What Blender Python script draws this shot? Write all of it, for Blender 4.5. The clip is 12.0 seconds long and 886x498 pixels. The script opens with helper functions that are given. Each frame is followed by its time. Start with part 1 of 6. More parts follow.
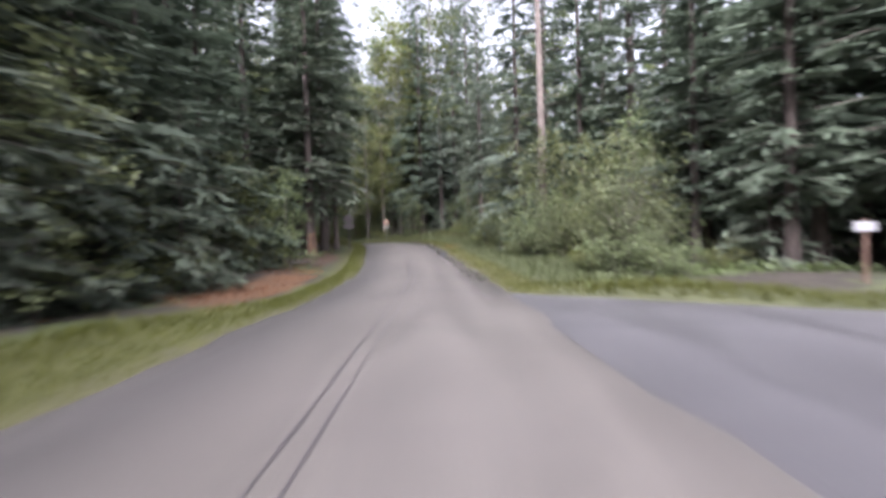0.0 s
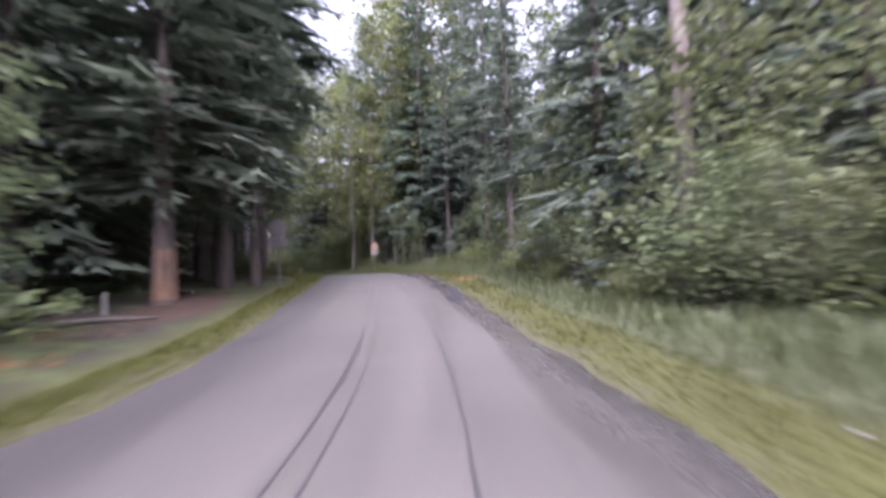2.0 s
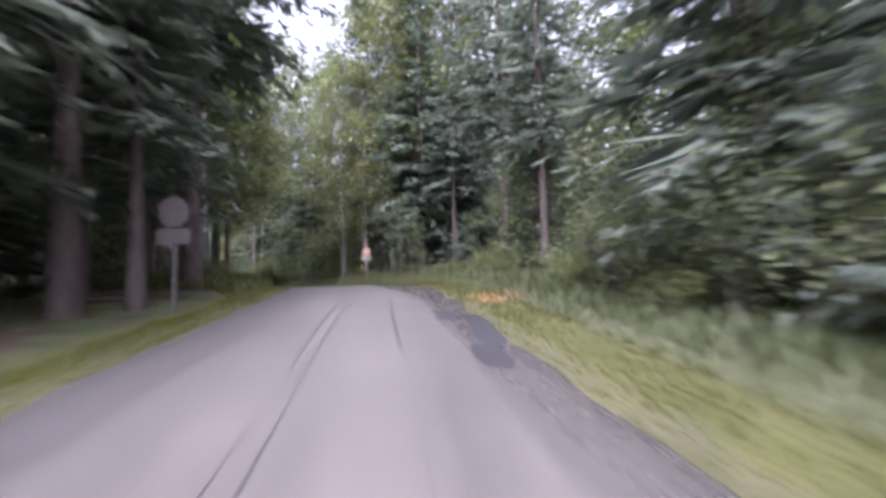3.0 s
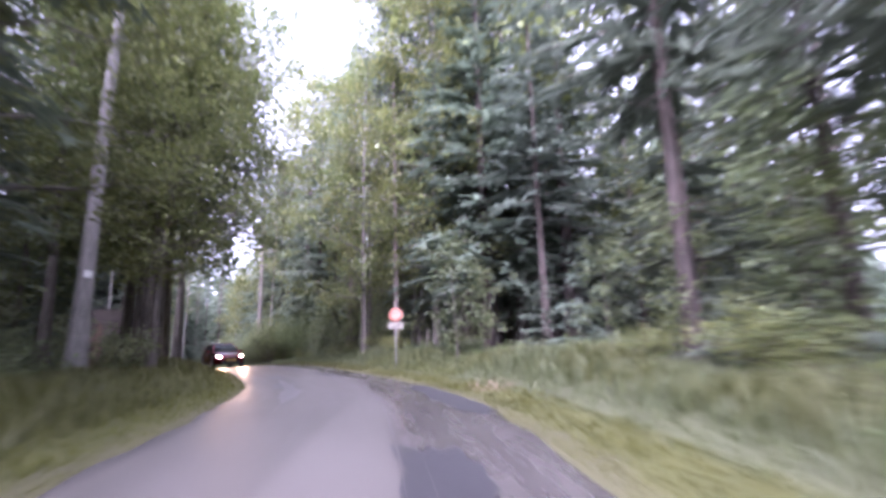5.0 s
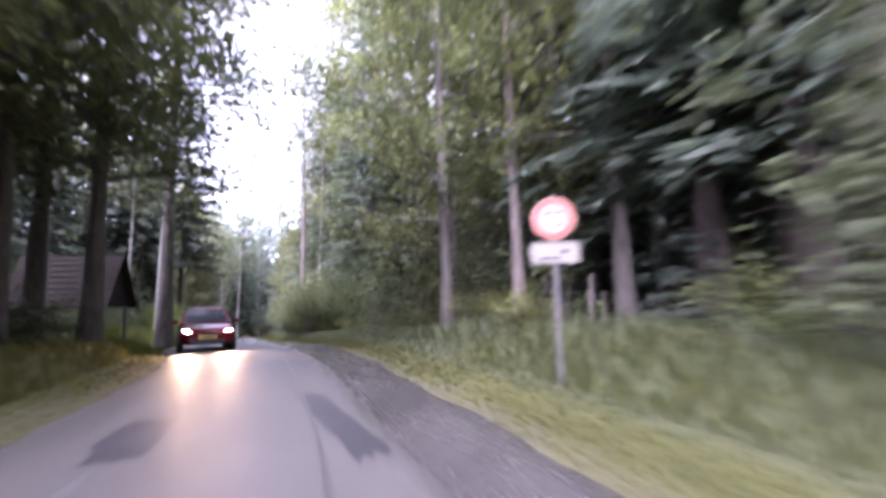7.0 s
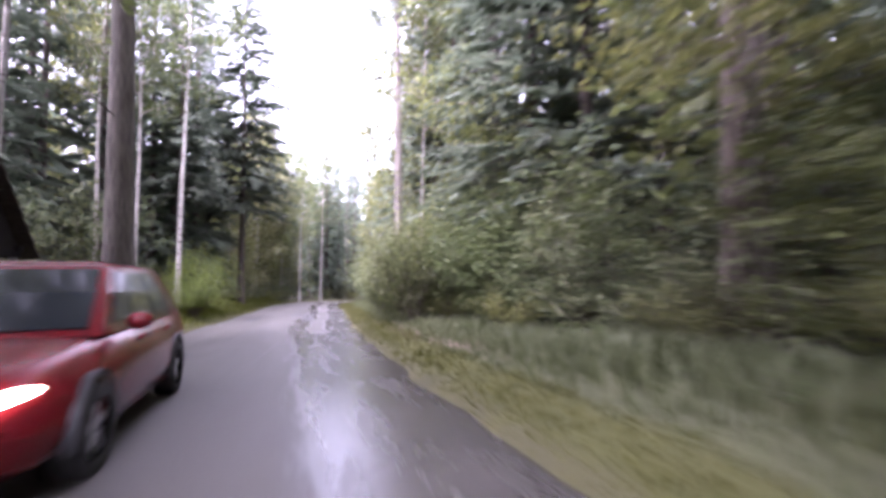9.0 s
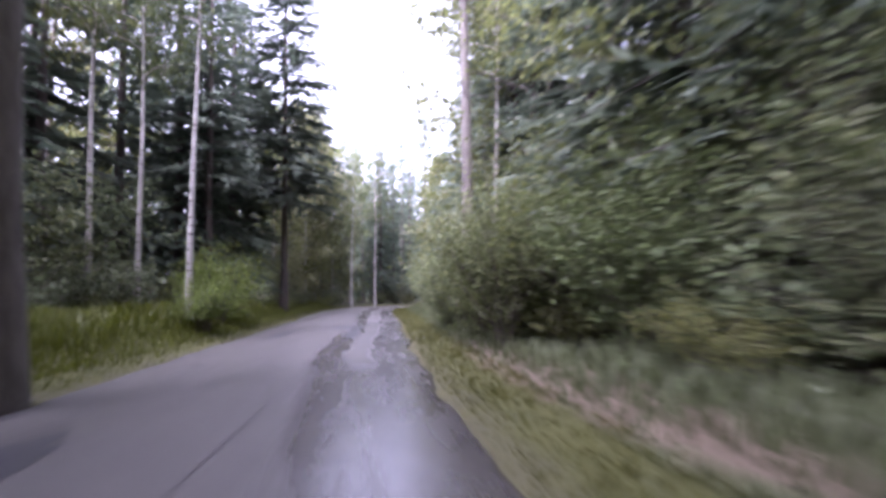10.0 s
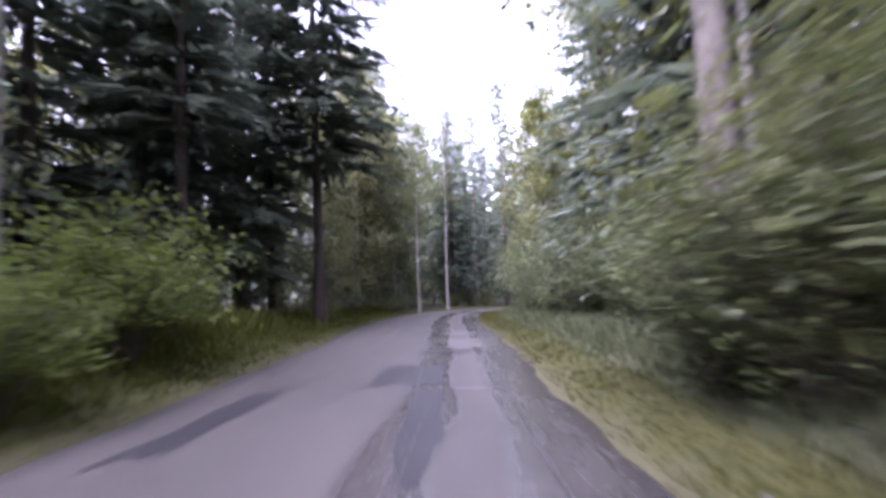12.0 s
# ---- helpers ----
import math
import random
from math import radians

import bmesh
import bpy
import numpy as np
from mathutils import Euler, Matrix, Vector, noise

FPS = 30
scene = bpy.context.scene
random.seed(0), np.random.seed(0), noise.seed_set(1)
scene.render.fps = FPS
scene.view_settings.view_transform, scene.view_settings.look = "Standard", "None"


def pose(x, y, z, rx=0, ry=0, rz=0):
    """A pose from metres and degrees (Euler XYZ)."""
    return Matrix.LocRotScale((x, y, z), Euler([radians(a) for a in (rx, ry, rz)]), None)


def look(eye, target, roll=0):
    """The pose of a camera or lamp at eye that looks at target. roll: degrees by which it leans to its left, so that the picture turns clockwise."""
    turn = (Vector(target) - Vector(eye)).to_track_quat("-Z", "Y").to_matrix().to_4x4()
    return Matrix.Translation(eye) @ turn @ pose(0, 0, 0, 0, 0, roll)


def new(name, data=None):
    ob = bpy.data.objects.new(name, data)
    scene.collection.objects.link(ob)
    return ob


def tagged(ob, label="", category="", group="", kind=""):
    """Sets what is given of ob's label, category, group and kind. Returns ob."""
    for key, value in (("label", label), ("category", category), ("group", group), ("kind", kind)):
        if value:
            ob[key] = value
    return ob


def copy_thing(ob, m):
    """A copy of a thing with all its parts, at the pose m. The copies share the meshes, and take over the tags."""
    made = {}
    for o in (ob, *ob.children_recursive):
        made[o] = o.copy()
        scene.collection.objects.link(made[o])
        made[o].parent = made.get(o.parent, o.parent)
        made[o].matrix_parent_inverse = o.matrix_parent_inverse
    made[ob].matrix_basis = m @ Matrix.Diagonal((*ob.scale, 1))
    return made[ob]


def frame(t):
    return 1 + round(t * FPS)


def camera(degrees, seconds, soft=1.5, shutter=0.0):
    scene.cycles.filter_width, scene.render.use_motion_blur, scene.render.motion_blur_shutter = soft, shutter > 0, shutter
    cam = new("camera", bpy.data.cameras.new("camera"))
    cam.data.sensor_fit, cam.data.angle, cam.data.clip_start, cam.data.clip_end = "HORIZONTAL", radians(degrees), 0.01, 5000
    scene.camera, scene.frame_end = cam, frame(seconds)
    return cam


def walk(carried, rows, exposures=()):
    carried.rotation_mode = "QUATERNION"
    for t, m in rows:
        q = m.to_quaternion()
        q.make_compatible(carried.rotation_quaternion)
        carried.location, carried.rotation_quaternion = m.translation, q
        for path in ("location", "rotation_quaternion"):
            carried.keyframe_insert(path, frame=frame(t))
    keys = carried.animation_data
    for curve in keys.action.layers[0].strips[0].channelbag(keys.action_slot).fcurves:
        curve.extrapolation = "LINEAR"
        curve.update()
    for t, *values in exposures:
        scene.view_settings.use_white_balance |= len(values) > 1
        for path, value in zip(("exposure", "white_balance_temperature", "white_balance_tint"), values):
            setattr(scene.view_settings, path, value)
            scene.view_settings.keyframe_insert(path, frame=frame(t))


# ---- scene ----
cam = camera(86.9, 12.0, soft=3.4, shutter=1.0)
SKY_STRENGTH, SUN_STRENGTH = 0.12, 2.5
METRES, EYE, TILT, LEAN, TURN = 78.0, 1.25, 0.0, 0.0, 0.0
ROWS = [
    (0.0, 0.0, 0.0, 0.0, -0.04, -1.23, 1.65),
    (0.5, -0.0007, 0.0443, -0.0004, 0.35, 1.78, 1.61),
    (1.0, -0.0011, 0.088, -0.0011, 0.6, 2.22, 1.77),
    (1.5, -0.0013, 0.1319, -0.0021, 0.69, 2.46, 1.82),
    (2.0, -0.0022, 0.1754, -0.0027, 0.59, 2.76, 1.78),
    (2.5, -0.0031, 0.218, -0.002, 0.73, 3.16, 1.93),
    (3.0, -0.0059, 0.2598, -0.0008, 0.84, 3.77, 1.81),
    (5.0, -0.0319, 0.4256, 0.0122, 5.19, 11.06, 1.39),
    (5.5, -0.0411, 0.4716, 0.0128, 7.09, 11.02, 1.46),
    (6.0, -0.0525, 0.5151, 0.0136, 8.73, 10.88, 1.68),
    (6.5, -0.0664, 0.56, 0.0137, 11.27, 9.09, 1.7),
    (7.0, -0.0814, 0.6021, 0.0119, 13.94, 7.1, 1.23),
    (9.0, -0.1766, 0.7575, 0.0133, 24.4, 2.55, -0.07),
    (9.5, -0.196, 0.7861, 0.0124, 28.76, 2.62, 0.05),
    (10.0, -0.2178, 0.8143, 0.0111, 31.05, 2.92, 0.5),
    (10.5, -0.2409, 0.8406, 0.0101, 34.7, 3.28, 0.63),
    (11.0, -0.2633, 0.8657, 0.0085, 36.81, 3.35, 1.14),
    (11.5, -0.2858, 0.8902, 0.0066, 38.2, 3.24, 1.52),
    (12.0, -0.3076, 0.9148, 0.0052, 39.15, 3.13, 2.39),
]
EXPOSURES = [(0.0, 2.2, 5850, 22), (1.0, 2.26, 5750, 27), (2.5, 2.36, 5550, 35), (3.0, 2.45, 5550, 32), (5.0, 3.22, 5350, 42), (7.0, 3.34, 5400, 42), (9.0, 3.85, 5650, 44), (9.5, 3.52, 5450, 43), (10.0, 3.32, 5400, 43), (11.0, 3.24, 5450, 43), (12.0, 3.05, 5400, 43)]
walk(cam, [(t, pose(0, 0, EYE, TILT, LEAN, TURN) @ pose(METRES * x, METRES * y, METRES * z, 90 + pitch, roll, yaw)) for t, x, y, z, yaw, pitch, roll in ROWS], EXPOSURES)

# ---- world, sun and exposure ----
world = bpy.data.worlds.new("overcast_evening_sky")
scene.world = world
world.use_nodes = True
wn, wl = world.node_tree.nodes, world.node_tree.links
wn.clear()
SUN_ELEVATION, SUN_AZIMUTH = radians(48), radians(193)
sky_node = wn.new("ShaderNodeTexSky")
sky_node.sky_type = "NISHITA"
sky_node.sun_disc = False
sky_node.sun_elevation = SUN_ELEVATION
sky_node.sun_rotation = SUN_AZIMUTH
sky_node.air_density, sky_node.dust_density = 1.0, 4.0
grey_node = wn.new("ShaderNodeHueSaturation")
grey_node.inputs["Saturation"].default_value = 0.14
back_node = wn.new("ShaderNodeBackground")
back_node.inputs["Strength"].default_value = SKY_STRENGTH
out_node = wn.new("ShaderNodeOutputWorld")
wl.new(sky_node.outputs[0], grey_node.inputs["Color"])
wl.new(grey_node.outputs[0], back_node.inputs["Color"])
wl.new(back_node.outputs[0], out_node.inputs["Surface"])

sun_data = bpy.data.lights.new("sun", "SUN")
sun_data.energy, sun_data.angle, sun_data.color = SUN_STRENGTH, radians(75), (1.0, 0.965, 0.9)
sun = new("sun", sun_data)
sun_dir = Vector((math.sin(SUN_AZIMUTH) * math.cos(SUN_ELEVATION), math.cos(SUN_AZIMUTH) * math.cos(SUN_ELEVATION), math.sin(SUN_ELEVATION)))
sun.matrix_world = look(sun_dir * 60 + Vector((-20, 50, 0)), (-20, 50, 0))

# ---- materials ----


def ramp(nodes, stops):
    node = nodes.new("ShaderNodeValToRGB")
    while len(node.color_ramp.elements) < len(stops):
        node.color_ramp.elements.new(0.5)
    for element, (place, colour) in zip(node.color_ramp.elements, stops):
        element.position, element.color = place, (*colour, 1)
    return node


def mixed(nodes, links, factor, a, b):
    node = nodes.new("ShaderNodeMix")
    node.data_type = "RGBA"
    for socket, value in ((node.inputs[0], factor), (node.inputs[6], a), (node.inputs[7], b)):
        if isinstance(value, bpy.types.NodeSocket):
            links.new(value, socket)
        elif isinstance(value, tuple):
            socket.default_value = (*value, 1)
        else:
            socket.default_value = value
    return node.outputs[2]


def calc(nodes, links, op, a, b=0.0, c=0.0, clamp=False):
    node = nodes.new("ShaderNodeMath")
    node.operation, node.use_clamp = op, clamp
    for socket, value in zip(node.inputs, (a, b, c)):
        if isinstance(value, bpy.types.NodeSocket):
            links.new(value, socket)
        else:
            socket.default_value = value
    return node.outputs[0]


def grain(nodes, links, coords, scale, detail=3.0, rough=0.6, distort=0.0):
    node = nodes.new("ShaderNodeTexNoise")
    node.inputs["Scale"].default_value = scale
    node.inputs["Detail"].default_value = detail
    node.inputs["Roughness"].default_value = rough
    node.inputs["Distortion"].default_value = distort
    if coords is not None:
        links.new(coords, node.inputs["Vector"])
    return node.outputs["Fac"]


def step(nodes, links, value, low, high):
    node = nodes.new("ShaderNodeMapRange")
    node.interpolation_type = "SMOOTHSTEP"
    links.new(value, node.inputs["Value"])
    node.inputs["From Min"].default_value, node.inputs["From Max"].default_value = low, high
    return node.outputs["Result"]


def surface(name, roughness=0.8, metal=0.0):
    mat = bpy.data.materials.new(name)
    mat.use_nodes = True
    nodes, links = mat.node_tree.nodes, mat.node_tree.links
    shader = nodes["Principled BSDF"]
    shader.inputs["Roughness"].default_value = roughness
    shader.inputs["Metallic"].default_value = metal
    return mat, nodes, links, shader


def bumped(nodes, links, shader, height, strength, distance):
    node = nodes.new("ShaderNodeBump")
    node.inputs["Strength"].default_value, node.inputs["Distance"].default_value = strength, distance
    links.new(height, node.inputs["Height"])
    links.new(node.outputs[0], shader.inputs["Normal"])


def plain(name, colour, roughness=0.6, metal=0.0, spread=0.25, scale=6.0):
    """A worn painted or bare surface with two scales of variation."""
    mat, nodes, links, shader = surface(name, roughness, metal)
    coords = nodes.new("ShaderNodeTexCoord").outputs["Object"]
    fine, coarse = grain(nodes, links, coords, scale * 6), grain(nodes, links, coords, scale * 0.6)
    tone = calc(nodes, links, "MULTIPLY_ADD", fine, 0.4, calc(nodes, links, "MULTIPLY", coarse, 0.6))
    dark = tuple(c * (1 - spread) for c in colour)
    light = tuple(min(1, c * (1 + spread)) for c in colour)
    shade = ramp(nodes, [(0.3, dark), (0.7, light)])
    links.new(tone, shade.inputs[0])
    links.new(shade.outputs[0], shader.inputs["Base Color"])
    bumped(nodes, links, shader, fine, 0.15, 0.004)
    return mat


def foliage(name, dark, light, tint, gloss=0.5, through_light=0.35):
    """Leaves or needles: each leaf and each plant has its own tone."""
    mat, nodes, links, shader = surface(name, gloss)
    leaf = nodes.new("ShaderNodeNewGeometry").outputs["Random Per Island"]
    plant_info = nodes.new("ShaderNodeObjectInfo").outputs["Random"]
    coords = nodes.new("ShaderNodeTexCoord").outputs["Object"]
    clump = grain(nodes, links, coords, 0.9, 2.0)
    tone = calc(nodes, links, "MULTIPLY_ADD", leaf, 0.5, calc(nodes, links, "MULTIPLY", clump, 0.55))
    shade = ramp(nodes, [(0.2, dark), (0.8, light)])
    links.new(tone, shade.inputs[0])
    colour = mixed(nodes, links, calc(nodes, links, "MULTIPLY", plant_info, 0.6), shade.outputs[0], tint)
    vary = nodes.new("ShaderNodeHueSaturation")
    links.new(calc(nodes, links, "MULTIPLY_ADD", plant_info, 0.04, 0.48), vary.inputs["Hue"])
    links.new(calc(nodes, links, "MULTIPLY_ADD", calc(nodes, links, "FRACT", calc(nodes, links, "MULTIPLY", plant_info, 7.31)), 0.55, 0.74), vary.inputs["Value"])
    links.new(colour, vary.inputs["Color"])
    colour = vary.outputs[0]
    links.new(colour, shader.inputs["Base Color"])
    glow = nodes.new("ShaderNodeBsdfTranslucent")
    links.new(colour, glow.inputs["Color"])
    blend = nodes.new("ShaderNodeMixShader")
    blend.inputs[0].default_value = through_light
    links.new(shader.outputs[0], blend.inputs[1])
    links.new(glow.outputs[0], blend.inputs[2])
    links.new(blend.outputs[0], nodes["Material Output"].inputs["Surface"])
    return mat


def bark(name, dark, light, scale=1.0, flecks=None):
    mat, nodes, links, shader = surface(name, 0.9)
    coords = nodes.new("ShaderNodeTexCoord").outputs["Object"]
    stretch = nodes.new("ShaderNodeMapping")
    stretch.inputs["Scale"].default_value = (9 * scale, 9 * scale, 1.6 * scale)
    links.new(coords, stretch.inputs["Vector"])
    plates = grain(nodes, links, stretch.outputs[0], 1.6, 5.0, 0.65, 0.4)
    broad = grain(nodes, links, coords, 0.7, 2.0)
    shade = ramp(nodes, [(0.35, dark), (0.65, light)])
    links.new(calc(nodes, links, "MULTIPLY_ADD", plates, 0.65, calc(nodes, links, "MULTIPLY", broad, 0.35)), shade.inputs[0])
    colour = shade.outputs[0]
    if flecks:
        rings = nodes.new("ShaderNodeMapping")
        rings.inputs["Scale"].default_value = (2.2, 2.2, 7.0)
        links.new(coords, rings.inputs["Vector"])
        spots = step(nodes, links, grain(nodes, links, rings.outputs[0], 1.3, 3.0), 0.56, 0.66)
        colour = mixed(nodes, links, spots, colour, flecks)
    links.new(colour, shader.inputs["Base Color"])
    bumped(nodes, links, shader, plates, 0.8, 0.03)
    return mat


def asphalt(name, old, patch, edge_dark, gloss):
    mat, nodes, links, shader = surface(name, gloss)
    uv = nodes.new("ShaderNodeUVMap").outputs[0]
    across = nodes.new("ShaderNodeSeparateXYZ")
    links.new(uv, across.inputs[0])
    lat, run = across.outputs[0], across.outputs[1]
    stretch = nodes.new("ShaderNodeMapping")
    stretch.inputs["Scale"].default_value = (1.0, 0.16, 1.0)
    links.new(uv, stretch.inputs["Vector"])
    streaks = grain(nodes, links, stretch.outputs[0], 1.1, 4.0, 0.6, 0.6)
    blotch = grain(nodes, links, uv, 0.35, 3.0, 0.6, 0.8)
    stones = grain(nodes, links, uv, 60.0, 2.0)
    drift = grain(nodes, links, stretch.outputs[0], 0.35, 2.0)
    scuffs = grain(nodes, links, stretch.outputs[0], 4.2, 6.0, 0.7, 0.35)
    rim_lat = 1.75 + PATCH_SHIFT
    for start, end, shift in ((90, 97, -0.95), (106, 110, 0.4), (118, 125, -0.35), (130, 137, -0.35)):
        rim_lat = calc(nodes, links, "MULTIPLY_ADD", step(nodes, links, run, start, end), shift, rim_lat)
    border = calc(nodes, links, "MULTIPLY_ADD", calc(nodes, links, "SUBTRACT", scuffs, 0.5), 0.9, calc(nodes, links, "SUBTRACT", lat, rim_lat))
    ahead = step(nodes, links, run, 66.0, 80.0)
    fresh = calc(nodes, links, "MULTIPLY", step(nodes, links, border, -0.14, 0.18), ahead)
    late = step(nodes, links, calc(nodes, links, "MULTIPLY_ADD", blotch, 5.0, run), 137.4, 138.4)
    wander = calc(nodes, links, "MULTIPLY_ADD", drift, 0.6, calc(nodes, links, "MULTIPLY_ADD", blotch, 0.7, lat))
    strips = 0.0
    for middle, half in ((1.5, 0.25), (2.8, 0.4)):
        off = calc(nodes, links, "ABSOLUTE", calc(nodes, links, "SUBTRACT", wander, middle))
        strips = calc(nodes, links, "MAXIMUM", strips, calc(nodes, links, "SUBTRACT", 1.0, step(nodes, links, off, half, half + 0.16)))
    fresh = calc(nodes, links, "MULTIPLY_ADD", calc(nodes, links, "SUBTRACT", strips, fresh), late, fresh)
    fresh = calc(nodes, links, "MULTIPLY", fresh, calc(nodes, links, "SUBTRACT", 1.0, calc(nodes, links, "MULTIPLY", step(nodes, links, scuffs, 0.45, 0.72), 0.42)))
    base = ramp(nodes, [(0.3, tuple(c * 0.66 for c in old)), (0.7, tuple(c * 1.22 for c in old))])
    links.new(calc(nodes, links, "MULTIPLY_ADD", streaks, 0.6, calc(nodes, links, "MULTIPLY", blotch, 0.4)), base.inputs[0])
    greyer = mixed(nodes, links, 0.5, base.outputs[0], (0.052, 0.05, 0.046))
    aged = mixed(nodes, links, step(nodes, links, calc(nodes, links, "MULTIPLY_ADD", blotch, 8.0, run), 96.0, 110.0), base.outputs[0], greyer)
    newer = ramp(nodes, [(0.3, tuple(c * 0.7 for c in patch)), (0.7, tuple(c * 1.3 for c in patch))])
    links.new(blotch, newer.inputs[0])
    colour = mixed(nodes, links, calc(nodes, links, "MULTIPLY", fresh, 0.55), aged, newer.outputs[0])
    rim = step(nodes, links, calc(nodes, links, "MULTIPLY_ADD", blotch, 0.7, calc(nodes, links, "ABSOLUTE", lat)), 2.45, 2.85)
    # Left lane before run 100: shade put into the colour, joined to the dark edge.
    worn_shaded = calc(nodes, links, "MULTIPLY_ADD", blotch, 0.8, calc(nodes, links, "MULTIPLY", lat, -1.0))
    worn_shaded = calc(nodes, links, "MULTIPLY", step(nodes, links, worn_shaded, 0.9, 2.5), calc(nodes, links, "SUBTRACT", 1.0, step(nodes, links, run, 94.0, 100.0)))
    rim = calc(nodes, links, "MAXIMUM", rim, calc(nodes, links, "MULTIPLY", worn_shaded, 0.95))
    mouth = calc(nodes, links, "MULTIPLY", step(nodes, links, lat, 0.0, 1.0), calc(nodes, links, "SUBTRACT", 1.0, step(nodes, links, run, 69.0, 74.0)))
    rim = calc(nodes, links, "MULTIPLY", rim, calc(nodes, links, "MULTIPLY_ADD", mouth, -0.75, 1.0))
    colour = mixed(nodes, links, calc(nodes, links, "MULTIPLY", rim, 0.7), colour, edge_dark)
    colour = mixed(nodes, links, calc(nodes, links, "MULTIPLY", step(nodes, links, stones, 0.45, 0.75), 0.14), colour, (0.3, 0.28, 0.27))
    links.new(colour, shader.inputs["Base Color"])
    links.new(calc(nodes, links, "MULTIPLY_ADD", fresh, -0.34, calc(nodes, links, "MULTIPLY_ADD", streaks, 0.3, gloss - 0.2)), shader.inputs["Roughness"])
    bumped(nodes, links, shader, calc(nodes, links, "MULTIPLY_ADD", scuffs, 0.5, stones), 0.3, 0.004)
    return mat


def soil(name):
    """Forest floor: grassy by the road, leaf litter and moss under the trees, bare sandy spots."""
    mat, nodes, links, shader = surface(name, 0.95)
    uv = nodes.new("ShaderNodeUVMap").outputs[0]
    cut = nodes.new("ShaderNodeSeparateXYZ")
    links.new(uv, cut.inputs[0])
    lat, run = cut.outputs[0], cut.outputs[1]
    fine, mid, broad = grain(nodes, links, uv, 14.0, 4.0), grain(nodes, links, uv, 1.7, 4.0), grain(nodes, links, uv, 0.3, 3.0)
    litter = ramp(nodes, [(0.3, (0.016, 0.013, 0.01)), (0.55, (0.036, 0.028, 0.019)), (0.75, (0.07, 0.05, 0.031))])
    links.new(calc(nodes, links, "MULTIPLY_ADD", fine, 0.5, calc(nodes, links, "MULTIPLY", mid, 0.5)), litter.inputs[0])
    moss = ramp(nodes, [(0.3, (0.03, 0.045, 0.016)), (0.7, (0.09, 0.11, 0.035))])
    links.new(mid, moss.inputs[0])
    colour = mixed(nodes, links, step(nodes, links, broad, 0.45, 0.6), litter.outputs[0], moss.outputs[0])
    turf = ramp(nodes, [(0.25, (0.033, 0.038, 0.007)), (0.75, (0.082, 0.081, 0.017))])
    links.new(calc(nodes, links, "MULTIPLY_ADD", fine, 0.4, calc(nodes, links, "MULTIPLY", mid, 0.6)), turf.inputs[0])
    bare = calc(nodes, links, "MULTIPLY", calc(nodes, links, "SUBTRACT", 1.0, step(nodes, links, run, 92.0, 98.0)), calc(nodes, links, "MULTIPLY", step(nodes, links, run, 67.0, 74.0), step(nodes, links, calc(nodes, links, "MULTIPLY", lat, -1.0), 2.0, 3.0)))
    away = calc(nodes, links, "MULTIPLY_ADD", bare, 1.35, calc(nodes, links, "MULTIPLY_ADD", mid, 1.2, calc(nodes, links, "ABSOLUTE", lat)))
    verge = calc(nodes, links, "SUBTRACT", 1.0, step(nodes, links, away, 4.9, 6.0))
    aside = calc(nodes, links, "MULTIPLY_ADD", mid, 1.0, calc(nodes, links, "MULTIPLY_ADD", calc(nodes, links, "SUBTRACT", lat, 2.7), 1 / 1.14, calc(nodes, links, "SUBTRACT", run, 72.6)))
    strip = calc(nodes, links, "MULTIPLY", calc(nodes, links, "SUBTRACT", 1.0, step(nodes, links, aside, 2.4, 3.4)), step(nodes, links, lat, 2.0, 2.6))
    strip = calc(nodes, links, "MULTIPLY", strip, calc(nodes, links, "SUBTRACT", 1.0, step(nodes, links, run, 74.0, 76.0)))
    verge = calc(nodes, links, "MAXIMUM", verge, strip)
    colour = mixed(nodes, links, verge, colour, turf.outputs[0])
    rough = ramp(nodes, [(0.3, (0.032, 0.036, 0.014)), (0.7, (0.08, 0.085, 0.034))])
    links.new(calc(nodes, links, "MULTIPLY_ADD", fine, 0.5, calc(nodes, links, "MULTIPLY", mid, 0.5)), rough.inputs[0])
    unmown = calc(nodes, links, "MULTIPLY", verge, step(nodes, links, calc(nodes, links, "MULTIPLY_ADD", mid, 0.5, lat), 3.65, 4.05))
    colour = mixed(nodes, links, unmown, colour, rough.outputs[0])
    grit = calc(nodes, links, "SUBTRACT", 1.0, step(nodes, links, calc(nodes, links, "MULTIPLY_ADD", mid, 0.9, calc(nodes, links, "ABSOLUTE", lat)), 3.0, 3.45))
    colour = mixed(nodes, links, calc(nodes, links, "MULTIPLY", grit, 0.25), colour, (0.12, 0.1, 0.082))
    for centre_lat, centre_run, wide, long, tone in ((-4.9, 74.5, 1.4, 5.0, (0.14, 0.072, 0.034)), (-4.6, 85.5, 1.1, 3.0, (0.08, 0.045, 0.027)), (3.5, 104.6, 0.6, 1.3, (0.17, 0.125, 0.075)), (3.5, 91.0, 0.8, 1.2, (0.38, 0.2, 0.09)), (-4.6, 131.0, 1.0, 2.5, (0.2, 0.13, 0.08)), (4.2, 134.5, 0.9, 7.0, (0.17, 0.125, 0.085))):
        dx = calc(nodes, links, "DIVIDE", calc(nodes, links, "SUBTRACT", lat, centre_lat), wide)
        dy = calc(nodes, links, "DIVIDE", calc(nodes, links, "SUBTRACT", run, centre_run), long)
        reach = calc(nodes, links, "ADD", calc(nodes, links, "MULTIPLY", dx, dx), calc(nodes, links, "MULTIPLY", dy, dy))
